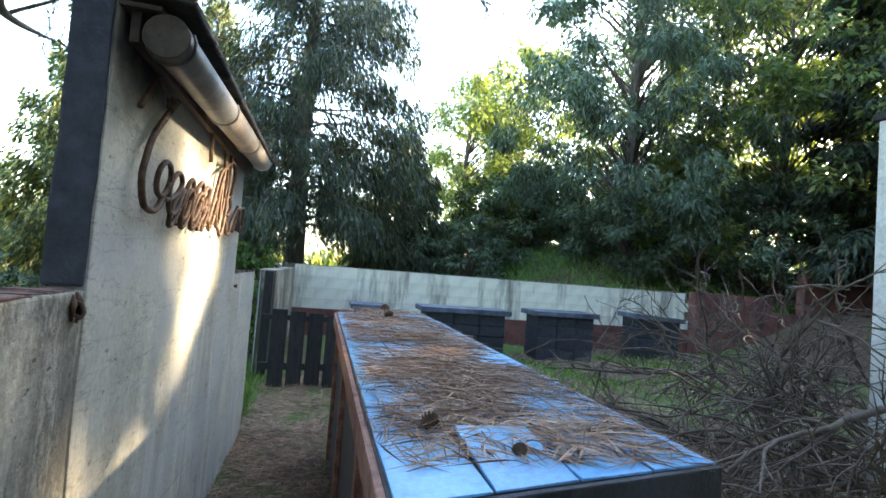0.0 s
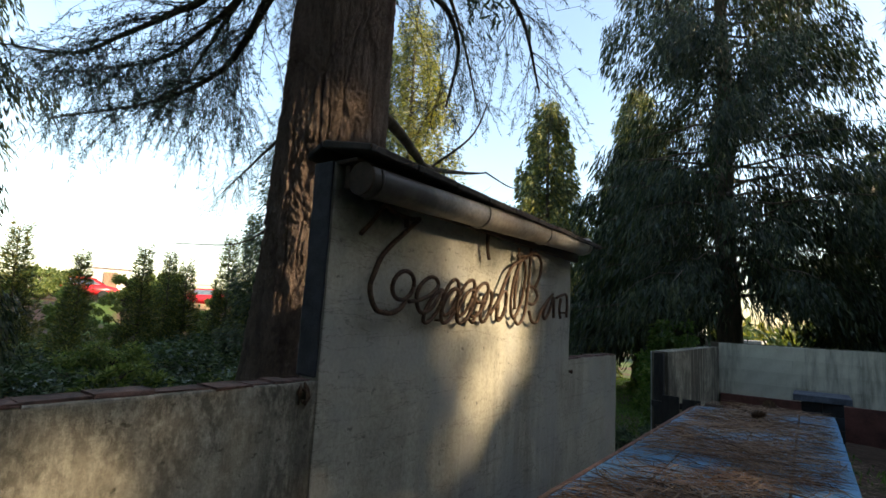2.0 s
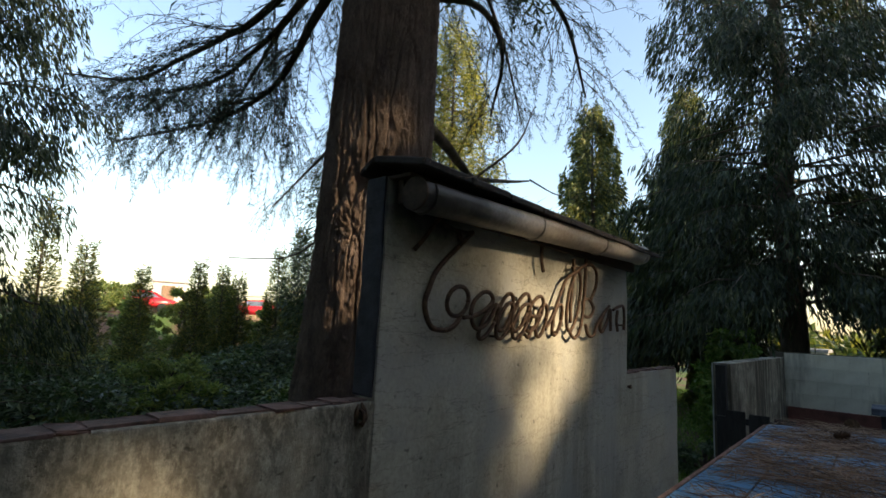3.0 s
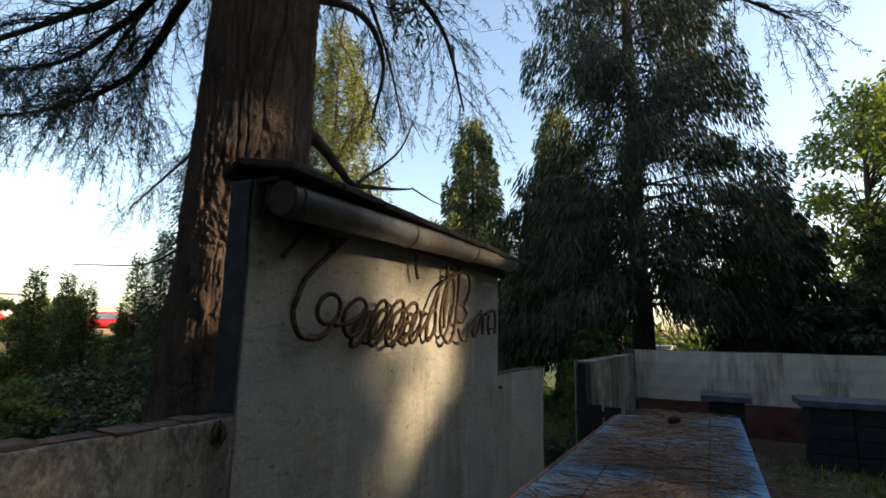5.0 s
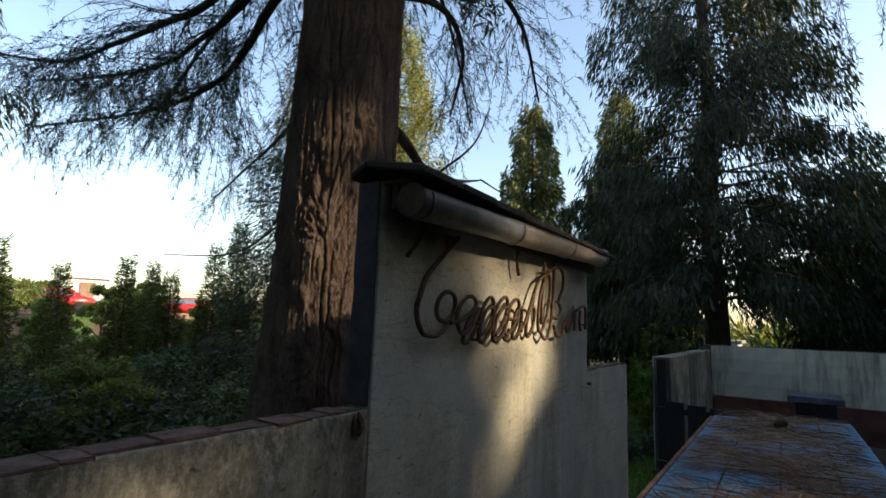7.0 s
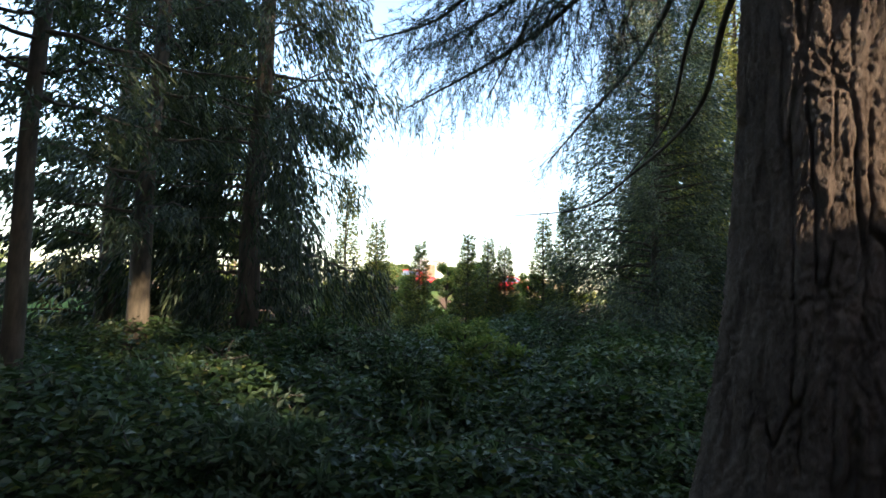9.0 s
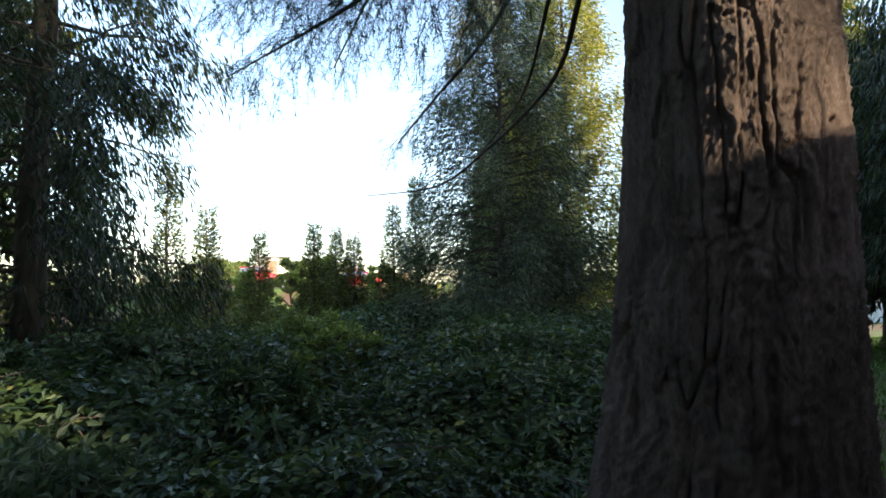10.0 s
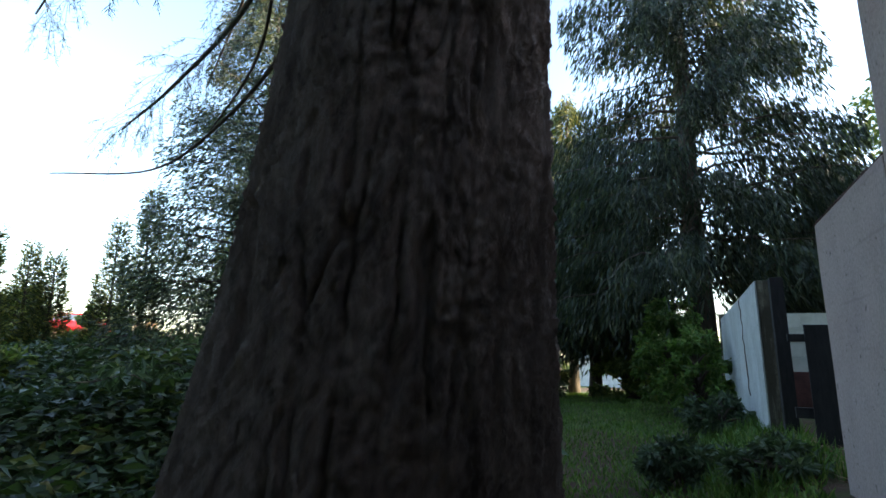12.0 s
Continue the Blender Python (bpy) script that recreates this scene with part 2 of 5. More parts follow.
M_SPRUCE = leafy("spruce_needles", [(0.0, (0.022, 0.036, 0.022)), (0.6, (0.045, 0.068, 0.038)), (1.0, (0.095, 0.112, 0.056))], (1.3, 1.4, 0.6))
# the yellow end of this ramp is raised to suggest sunlit sprays
M_CYPRESS = leafy("cypress_sprays", [(0.0, (0.045, 0.07, 0.03)), (0.6, (0.10, 0.135, 0.05)), (1.0, (0.33, 0.31, 0.09))], (1.5, 1.4, 0.5), mix=0.35)
M_BLUECYPRESS = leafy("grey_cypress_sprays", [(0.0, (0.04, 0.058, 0.042)), (0.6, (0.085, 0.115, 0.075)), (1.0, (0.20, 0.21, 0.11))], (1.3, 1.4, 0.6), mix=0.3)
# brighter, yellower copy of the cypress sprays: sunlight put into the leaf colour
M_SUNNY_CYPRESS = leafy("sun_coloured_cypress_sprays", [(0.0, (0.10, 0.13, 0.04)), (0.6, (0.25, 0.27, 0.08)), (1.0, (0.44, 0.42, 0.13))], (1.5, 1.4, 0.5), mix=0.4)
M_PINE = leafy("pine_needles", [(0.0, (0.03, 0.055, 0.045)), (0.7, (0.06, 0.095, 0.08)), (1.0, (0.10, 0.12, 0.07))], (1.2, 1.3, 0.8), 0.5)
M_LAUREL = leafy("dark_broad_leaves", [(0.0, (0.045, 0.075, 0.045)), (0.6, (0.09, 0.135, 0.085)), (1.0, (0.16, 0.20, 0.13))], (1.3, 1.5, 0.5), 0.4)
M_YELLOW = leafy("yellow_green_leaves", [(0.0, (0.09, 0.14, 0.05)), (0.6, (0.17, 0.225, 0.08)), (1.0, (0.29, 0.31, 0.12))], (1.5, 1.5, 0.6), 0.42, 0.5)
M_IVY = leafy("ivy_and_bramble_leaves", [(0.0, (0.025, 0.05, 0.02)), (0.6, (0.055, 0.095, 0.038)), (0.93, (0.10, 0.14, 0.055)), (1.0, (0.22, 0.22, 0.07))], (1.4, 1.5, 0.5), 0.38)
M_GRASS = leafy("grass_blades", [(0.0, (0.06, 0.12, 0.025)), (0.7, (0.13, 0.24, 0.05)), (1.0, (0.22, 0.27, 0.09))], (1.4, 1.5, 0.5), 0.5)
M_NEEDLE = leafy("fallen_pine_needles", [(0.0, (0.07, 0.04, 0.026)), (0.45, (0.27, 0.165, 0.105)), (0.8, (0.42, 0.28, 0.185)), (1.0, (0.62, 0.46, 0.32))], (1.0, 0.8, 0.6), 0.7, 0.12)


# ---- mesh helpers ----
def mesh_ob(name, verts, faces, mat, parent=None, label="", smooth=False):
    me = bpy.data.meshes.new(name)
    me.from_pydata(np.asarray(verts, float).tolist(), [], np.asarray(faces).tolist() if isinstance(faces, np.ndarray) else faces)
    me.materials.append(mat)
    if smooth:
        me.shade_smooth()
    ob = new(name, me)
    if parent:
        ob.parent = parent
    if label:
        tagged(ob, label)
    return ob


def part(name, bm, mat, parent=None, label="", smooth=False):
    me = bpy.data.meshes.new(name)
    bm.to_mesh(me)
    bm.free()
    me.materials.append(mat)
    if smooth:
        me.shade_smooth()
    ob = new(name, me)
    if parent:
        ob.parent = parent
    if label:
        tagged(ob, label)
    return ob


def thing(name, at=(0, 0, 0), label="", category="", group="", kind="", turn=0):
    ob = new(name)
    ob.empty_display_size = 0.1
    ob.matrix_world = pose(*at, 0, 0, turn)
    return tagged(ob, label, category, group, kind)


def box_bm(lo, hi, bevel=0.006, cuts=0, wobble=0.0, seed=0):
    bm = bmesh.new()
    bmesh.ops.create_cube(bm, size=1)
    c, s = (Vector(lo) + Vector(hi)) / 2, Vector(hi) - Vector(lo)
    for v in bm.verts:
        v.co = Vector((v.co.x * s.x, v.co.y * s.y, v.co.z * s.z)) + c
    if bevel:
        bmesh.ops.bevel(bm, geom=bm.edges[:], offset=min(bevel, min(s) * 0.3), segments=2, affect="EDGES", profile=0.6)
    if wobble:
        r = random.Random(seed)
        for v in bm.verts:
            v.co += Vector((r.uniform(-1, 1), r.uniform(-1, 1), r.uniform(-1, 1))) * wobble
    return bm


def tube(points, radii, sides=8, close=True, jit=0.0):
    """Vertices and faces of a tapered tube along points."""
    pts = [Vector(p) for p in points]
    V, F = [], []
    up = Vector((0.31, 0.17, 0.93))
    for i, p in enumerate(pts):
        d = (pts[min(i + 1, len(pts) - 1)] - pts[max(i - 1, 0)])
        d = d.normalized() if d.length > 1e-9 else Vector((0, 0, 1))
        a = d.cross(up)
        a = a.normalized() if a.length > 0.05 else d.cross(Vector((1, 0, 0))).normalized()
        b = d.cross(a)
        for k in range(sides):
            w = 2 * math.pi * k / sides
            r = radii[i] * (1 + (jit * math.sin(7 * w + 3 * i) if jit else 0))
            V.append(p + (a * math.cos(w) + b * math.sin(w)) * r)
    for i in range(len(pts) - 1):
        for k in range(sides):
            k2 = (k + 1) % sides
            F.append((i * sides + k, i * sides + k2, (i + 1) * sides + k2, (i + 1) * sides + k))
    if close:
        F.append(tuple(range(sides))[::-1])
        F.append(tuple((len(pts) - 1) * sides + k for k in range(sides)))
    return V, F


class Batch:
    """Collects tubes and other pieces into one mesh."""

    def __init__(self):
        self.v, self.f = [], []

    def add(self, vf):
        n = len(self.v)
        self.v.extend(vf[0])
        self.f.extend(tuple(i + n for i in f) for f in vf[1])

    def make(self, name, mat, parent=None, label="", smooth=True):
        return mesh_ob(name, self.v, self.f, mat, parent, label, smooth)


def unit(a):
    return a / np.maximum(np.linalg.norm(a, axis=-1, keepdims=True), 1e-9)


def cards(pos, axis, length, width, g, bend=0.12, flat=None):
    """One pointed leaf per row: four vertices, a folded quad."""
    axis = unit(axis)
    ref = unit(g.normal(size=axis.shape)) if flat is None else unit(flat + 0.5 * g.normal(size=axis.shape))
    side = unit(np.cross(axis, ref))
    nor = np.cross(side, axis)
    L, W = length[:, None], width[:, None]
    mid = pos + axis * L * 0.45 + nor * L * bend
    V = np.stack([pos, mid + side * W / 2, pos + axis * L, mid - side * W / 2], 1).reshape(-1, 3)
    F = np.arange(len(pos) * 4).reshape(-1, 4)
    return V, F


def cards_ob(name, lst, mat, parent=None, label=""):
    V = np.concatenate([a for a, _ in lst])
    off, F = 0, []
    for a, f in lst:
        F.append(f + off)
        off += len(a)
    return mesh_ob(name, V, np.concatenate(F), mat, parent, label)


def catmull(pts, n=8):
    P = [Vector(p) for p in pts]
    P = [P[0] * 2 - P[1]] + P + [P[-1] * 2 - P[-2]]
    out = []
    for i in range(1, len(P) - 2):
        for k in range(n):
            t = k / n
            out.append(0.5 * (2 * P[i] + (P[i + 1] - P[i - 1]) * t + (2 * P[i - 1] - 5 * P[i] + 4 * P[i + 1] - P[i + 2]) * t * t
                              + (3 * P[i] - P[i - 1] - 3 * P[i + 1] + P[i + 2]) * t ** 3))
    out.append(P[-2])
    return out


def smooth01(a, b, x):
    t = np.clip((x - a) / (b - a), 0, 1)
    return t * t * (3 - 2 * t)


# ---- ground ----
def ground_z(x, y):
    x, y = np.asarray(x, float), np.asarray(y, float)
    z = -0.56 * smooth01(0.0, 1.3, -x) * (1 - 0.55 * smooth01(3.0, 6.5, y))
    z = z - 0.9 * smooth01(8, 40, y) * smooth01(0, 4, -x + 2)
    z = z - 0.6 * smooth01(14, 22, -x) + 2.45 * smooth01(24, 32, -x)
    bank = smooth01(4.0, 8.5, x) * smooth01(9.75, 14.0, y) * 1.7 + smooth01(9.6, 10.6, y) * smooth01(4.0, 8.0, x) * 0.9
    right = smooth01(9.5, 14, x) * smooth01(4.0, 9.0, y) * 1.2
    z = z + np.maximum(bank, right)
    return z + 0.02 * np.sin(x * 2.1 + 1.3 * y) + 0.02 * np.sin(1.7 * y - 0.6 * x)


def axis_steps(fine_lo, fine_hi, step, far):
    a = list(np.arange(fine_lo, fine_hi + 1e-6, step))
    s, v = step, fine_hi
    while v < far:
        s *= 1.22
        v += s
        a.append(v)
    s, v = step, fine_lo
    while v > -far:
        s *= 1.22
        v -= s
        a.insert(0, v)
    return np.array(a)


gx, gy = axis_steps(-12, 16, 0.22, 900), axis_steps(-6, 18, 0.22, 900)
GX, GY = np.meshgrid(gx, gy)
GZ = ground_z(GX, GY) + rng.normal(0, 0.008, GX.shape)
nv = len(gx)
idx = np.arange(len(gx) * len(gy)).reshape(len(gy), nv)
gf = np.stack([idx[:-1, :-1], idx[:-1, 1:], idx[1:, 1:], idx[1:, :-1]], -1).reshape(-1, 4)
ground = mesh_ob("ground", np.stack([GX, GY, GZ], -1).reshape(-1, 3), gf, M_GROUND, smooth=True)
tagged(ground, "brown needle-littered soil with patches of moss and grass", "ground", kind="structure")


# ---- walls of the terrace ----
def wall_bm(lo, hi, seed, step=0.14, rough=0.006):
    """A wall slab with slightly uneven faces and worn edges."""
    bm = bmesh.new()
    bmesh.ops.create_cube(bm, size=1)
    c, s = (Vector(lo) + Vector(hi)) / 2, Vector(hi) - Vector(lo)
    for v in bm.verts:
        v.co = Vector((v.co.x * s.x, v.co.y * s.y, v.co.z * s.z)) + c
    bmesh.ops.bevel(bm, geom=bm.edges[:], offset=0.008, segments=2, affect="EDGES", profile=0.6)
    for ax in range(3):
        n = int((hi[ax] - lo[ax]) / step)
        for k in range(1, n + 1):
            co = Vector((0, 0, 0))
            co[ax] = lo[ax] + (hi[ax] - lo[ax]) * k / (n + 1)
            no = Vector((0, 0, 0))
            no[ax] = 1
            bmesh.ops.bisect_plane(bm, geom=bm.verts[:] + bm.edges[:] + bm.faces[:], plane_co=co, plane_no=no)
    for v in bm.verts:
        n = noise.noise(v.co * 3.1 + Vector((seed, 0, 0))) * rough + noise.noise(v.co * 11 + Vector((0, seed, 0))) * rough * 0.5
        v.co += Vector((n, n * 0.6, n * 0.3))
    return bm


WALL_T = 0.086
Y_END, Y_SIGN, Y_SIGN_R, Y_LOW_R = -1.15, 0.0, 2.26, 3.36
Z_LOW, Z_SIGN = 1.385, 2.16

low = thing("wall_low_left", (0, 0, 0), "low cream rendered wall with mould streaks and a red coping", "wall", kind="structure")
part("render_face", wall_bm((-WALL_T, Y_END, -0.8), (0, Y_SIGN + 0.04, Z_LOW), 1), M_RENDER, low)
sign_wall = thing("wall_sign", (0, 0, 0), "tall cream rendered wall panel under a small tiled roof", "wall", kind="structure")
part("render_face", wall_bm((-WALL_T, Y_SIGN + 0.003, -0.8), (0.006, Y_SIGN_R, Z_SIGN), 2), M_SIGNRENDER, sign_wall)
lowr = thing("wall_low_right", (0, 0, 0), "low cream rendered wall beside the tall panel", "wall", kind="structure")
part("render_face", wall_bm((-WALL_T, Y_SIGN_R - 0.04, -0.8), (0, Y_LOW_R, Z_LOW), 3), M_SIGNRENDER, lowr)
# back skins and painted end faces
part("back_face", wall_bm((-WALL_T - 0.014, Y_END, -0.8), (-WALL_T - 0.003, Y_SIGN, Z_LOW), 4, 0.3, 0.003), M_BACKRENDER, low)
part("back_face", wall_bm((-WALL_T - 0.014, Y_SIGN + 0.004, -0.8), (-WALL_T - 0.003, Y_SIGN_R, Z_SIGN), 5, 0.3, 0.003), M_BACKRENDER, sign_wall)
part("back_face", wall_bm((-WALL_T - 0.014, Y_SIGN_R + 0.004, -0.8), (-WALL_T - 0.003, Y_LOW_R, Z_LOW), 6, 0.3, 0.003), M_BACKRENDER, lowr)
part("painted_end", wall_bm((-WALL_T - 0.014, Y_SIGN - 0.012, Z_LOW + 0.012), (0.002, Y_SIGN, Z_SIGN), 7, 0.1, 0.008), M_CHARCOAL, sign_wall, "flaking charcoal-painted end face")
part("painted_end", wall_bm((-WALL_T - 0.014, Y_END - 0.014, -0.8), (0.0, Y_END - 0.001, Z_LOW), 8, 0.12, 0.006), M_CHARCOAL, low, "dark painted end face")


def coping(owner, y0, y1, seed):
    r = random.Random(seed)
    y, k = y0, 0
    while y < y1 - 0.05:
        w = min(r.uniform(0.06, 0.17), y1 - y)
        bm = box_bm((-WALL_T - 0.016, y + 0.0005, Z_LOW - 0.001), (0.001 + r.uniform(-0.024, 0.005), y + w - 0.0005, Z_LOW + 0.010 + r.uniform(-0.006, 0.003)), 0.003, wobble=0.003, seed=seed * 50 + k)
        part("coping_tile", bm, M_REDTILE, owner)
        y += w
        k += 1


coping(low, Y_END - 0.016, Y_SIGN - 0.014, 1)
coping(lowr, Y_SIGN_R + 0.004, Y_LOW_R + 0.01, 2)

# little roof over the sign, fascia and gutter
roof = thing("sign_roof", (0, 0, Z_SIGN), "dark tiled roof capping the tall wall panel, littered with needles", "roof", kind="structure")


def slab_bm(quad, thick):
    """A slab from four corners (outer edge first) and a downward thickness."""
    bm = bmesh.new()
    top = [bm.verts.new(p) for p in quad]
    bot = [bm.verts.new(Vector(p) - Vector((0, 0, thick))) for p in quad]
    bm.faces.new(top)
    bm.faces.new(bot[::-1])
    for i in range(4):
        j = (i + 1) % 4
        bm.faces.new((top[j], top[i], bot[i], bot[j]))
    bmesh.ops.recalc_face_normals(bm, faces=bm.faces[:])
    bmesh.ops.bevel(bm, geom=bm.edges[:], offset=0.005, segments=1, affect="EDGES")
    return bm


RY0, RY1, RIDGE, EAVE_F, EAVE_B = -0.025, 2.34, 0.075, 0.025, 0.035
nt = 9
for k in range(nt):
    a, b = RY0 + (RY1 - RY0) * k / nt, RY0 + (RY1 - RY0) * (k + 1) / nt - 0.004
    dz = random.uniform(-0.004, 0.006)
    for s, xo, ze in ((1, 0.20, EAVE_F), (-1, -0.125, EAVE_B)):
        q = [(xo, a, ze + dz), (xo, b, ze + dz), (-0.05 + s * 0.002, b, RIDGE + dz), (-0.05 + s * 0.002, a, RIDGE + dz)]
        part("roof_tile", slab_bm(q if s > 0 else q[::-1], 0.028), M_FELT, roof)
bm = box_bm((-0.11, RY0 + 0.03, -0.012), (0.11, RY1 - 0.06, 0.002), 0.003)
part("soffit", bm, M_SOFFIT, roof, "dark boarded soffit")
bm = box_bm((0.03, RY0 + 0.05, -0.10), (0.055, RY1 - 0.07, -0.014), 0.003)
part("fascia", bm, M_SOFFIT, roof, "dark timber fascia")
gut = thing("gutter", (0.125, 0, 0), "grimy white plastic half-round gutter under the little roof", "gutter")
GR, GZ0, GZ1 = 0.06, 2.085, 2.165
V, F = [], []
seg, ns = 40, 30
for i in range(seg + 1):
    y = 0.02 + (2.19 - 0.02) * i / seg
    zc = GZ0 + (GZ1 - GZ0) * i / seg
    for k in range(ns + 1):
        a = math.radians(110 + 290 * k / ns)
        for r in (GR + 0.0012 * (k % 2), GR - 0.004):
            V.append((r * math.cos(a) * 1.0, y, zc + r * math.sin(a)))
row = (ns + 1) * 2
for i in range(seg):
    for k in range(ns):
        o = i * row + k * 2
        F.append((o, o + 2, o + row + 2, o + row))
        F.append((o + 1, o + row + 1, o + row + 3, o + 3))
part_g = mesh_ob("channel", V, F, M_PIPE, gut, smooth=True)
# the near end's dark cap stands in for the gutter's dark hollow
for yy, zc in ((2.19, GZ1), (0.02, GZ0)):
    bm = bmesh.new()
    bmesh.ops.create_cone(bm, cap_ends=True, segments=28, radius1=GR + 0.002, radius2=GR - 0.006, depth=0.02, matrix=pose(0, yy, zc, 90 if yy > 1 else -90, 0, 0))
    bmesh.ops.bevel(bm, geom=bm.edges[:], offset=0.003, segments=1, affect="EDGES")
    part("end_cap", bm, M_PIPE if yy > 1 else M_SOFFIT, gut, "" if yy > 1 else "dark cap standing in for the hollow open end")
for yy in (0.06, 0.8, 1.5, 2.15):
    zc = GZ0 + (GZ1 - GZ0) * (yy - 0.02) / 2.17
    arc = [((GR + 0.003) * math.cos(math.radians(a)), yy, zc + (GR + 0.003) * math.sin(math.radians(a))) for a in range(150, 391, 20)]
    b = Batch()
    b.add(tube(arc, [0.006] * len(arc), 6))
    b.make("clip", M_PIPE, gut)

# ---- wrought sign of looped rod ----
sign = thing("wrought_sign", (0.046, 0, 0), "rusty bent steel rod lettering in looping script fixed to the wall", "sign")


def rod(name, pts, r=0.009, n=8, label=""):
    b = Batch()
    c = catmull([(0.0, y, z) if len((y, z)) == 2 else p for (y, z) in pts], n)
    b.add(tube(c, [r] * len(c), 8))
    return b.make(name, M_RUST, sign, label)


def loop(cy, cz, ry, rz, lean, a0=0, a1=360, r=0.009, x=0.0):
    b = Batch()
    pts = []
    for k in range(37):
        a = math.radians(a0 + (a1 - a0) * k / 36)
        u, v = ry * math.cos(a), rz * math.sin(a)
        pts.append((x + 0.006 * math.sin(a), cy + u + lean * v, cz + v))
    b.add(tube(pts, [r] * len(pts), 8))
    return b.make("letter_stroke", M_RUST, sign)


C_STROKE = [(0.45, 2.03), (0.40, 1.99), (0.34, 1.94), (0.29, 1.90), (0.23, 1.84), (0.20, 1.78), (0.18, 1.73), (0.19, 1.68), (0.22, 1.64), (0.26, 1.63), (0.31, 1.63), (0.36, 1.65), (0.39, 1.68)]
rod("letter_stroke", C_STROKE, 0.0105)
for cy, cz, ry, rz, lean in ((0.363, 1.742, 0.065, 0.058, 0.12), (0.595, 1.671, 0.044, 0.074, 0.62), (0.710, 1.717, 0.052, 0.083, 0.34), (0.708, 1.679, 0.052, 0.079, 0.41), (0.824, 1.722, 0.057, 0.087, 0.47),
                             (0.833, 1.682, 0.057, 0.080, 0.49), (0.956, 1.721, 0.062, 0.086, 0.50), (1.038, 1.692, 0.044, 0.080, 0.25), (1.202, 1.702, 0.043, 0.079, 0.26), (1.389, 1.811, 0.068, 0.164, 0.24)):
    loop(cy, cz, ry, rz, lean, x=0.008 * math.sin(40 * cy))
rod("letter_stroke", [(0.41, 1.68), (0.48, 1.69), (0.56, 1.72), (0.61, 1.76), (0.59, 1.79), (0.54, 1.79), (0.48, 1.75), (0.46, 1.70), (0.48, 1.65), (0.52, 1.64), (0.58, 1.67), (0.64, 1.74)])
rod("letter_stroke", [(0.92, 1.71), (0.99, 1.71), (1.04, 1.74)])
rod("letter_stroke", [(0.94, 1.66), (0.91, 1.61), (0.88, 1.62)])
rod("letter_stroke", [(1.07, 1.65), (1.15, 1.73), (1.21, 1.82), (1.29, 1.92), (1.40, 1.97), (1.52, 2.02), (1.61, 2.03), (1.67, 1.99), (1.66, 1.91), (1.59, 1.83)])
rod("letter_stroke", [(1.37, 2.04), (1.37, 1.94), (1.34, 1.80), (1.34, 1.69)])
rod("letter_stroke", [(1.53, 2.10), (1.52, 1.99), (1.50, 1.82), (1.46, 1.67), (1.39, 1.61), (1.33, 1.64)])
rod("letter_stroke", [(1.49, 1.78), (1.50, 1.82), (1.57, 1.83), (1.63, 1.78), (1.57, 1.73), (1.48, 1.74)])
rod("letter_stroke", [(1.52, 1.69), (1.56, 1.63), (1.63, 1.63), (1.69, 1.70), (1.79, 1.77), (1.86, 1.81)])
rod("letter_stroke", [(1.86, 1.81), (1.77, 1.75), (1.72, 1.68), (1.75, 1.65), (1.82, 1.71), (1.87, 1.79), (1.88, 1.66)])
rod("letter_stroke", [(1.92, 1.79), (1.99, 1.81), (2.08, 1.82), (2.10, 1.75), (2.09, 1.67)])
rod("letter_stroke", [(1.99, 1.79), (1.97, 1.72), (1.99, 1.66)])
rod("letter_stroke", [(1.35, 1.99), (1.44, 2.00), (1.53, 2.01)], 0.006)
rod("hanger", [(1.02, 2.09), (1.02, 1.99), (1.04, 1.93)], 0.009)
rod("bracket", [(0.11, 1.91), (0.16, 1.96), (0.23, 2.04), (0.27, 2.03), (0.32, 2.02), (0.40, 2.02), (0.45, 2.03)], 0.009)
rod("bracket", [(0.36, 2.02), (0.365, 2.0), (0.37, 1.98)], 0.011)
for yy, zz in ((0.65, 1.61), (1.2, 1.64), (2.08, 1.70)):
    b = Batch()
    b.add(tube([(0, yy, zz), (-0.06, yy, zz)], [0.006, 0.006], 6))
    b.make("fixing_pin", M_RUST, sign)

# rusty hook and a small knob on the wall
hook = thing("wall_hook", (0.0, -0.062, 1.345), "small rusty iron hook plate on the rendered wall", "hook")
b = Batch()
b.add(tube(catmull([(0.004, 0.0, 0.02), (0.02, 0.004, 0.014), (0.03, 0.0, -0.007), (0.024, -0.007, -0.02), (0.014, -0.004, -0.014)], 6), [0.005] * 25, 8))
b.make("hook_bar", M_RUST, hook)
b = Batch()
b.add(tube([(0.006, 0.007, 0.042), (0.012, 0.014, 0.02), (0.013, 0.02, -0.007), (0.009, 0.014, -0.035)], [0.003, 0.009, 0.010, 0.003], 9))
b.add(tube([(0.006, -0.007, 0.035), (0.012, -0.015, 0.014), (0.009, -0.014, -0.028)], [0.003, 0.008, 0.003], 9))
b.make("plate", M_RUST, hook)
knob = thing("iron_stud", (0.0, 2.28, 1.30), "small dark iron stud on the rendered wall", "stud")
b = Batch()
b.add(tube([(-0.005, 0, 0), (0.012, 0, 0), (0.02, 0, 0), (0.024, 0, 0)], [0.008, 0.009, 0.016, 0.010], 12))
b.make("head", M_RUST, knob)

# ---- bar counter ----
CX0, CX1, CY0, CY1, CZ = 0.715, 1.50, -0.50, 3.05, 1.125
SKEW, SKEW_FAR = 0.22, 0.45


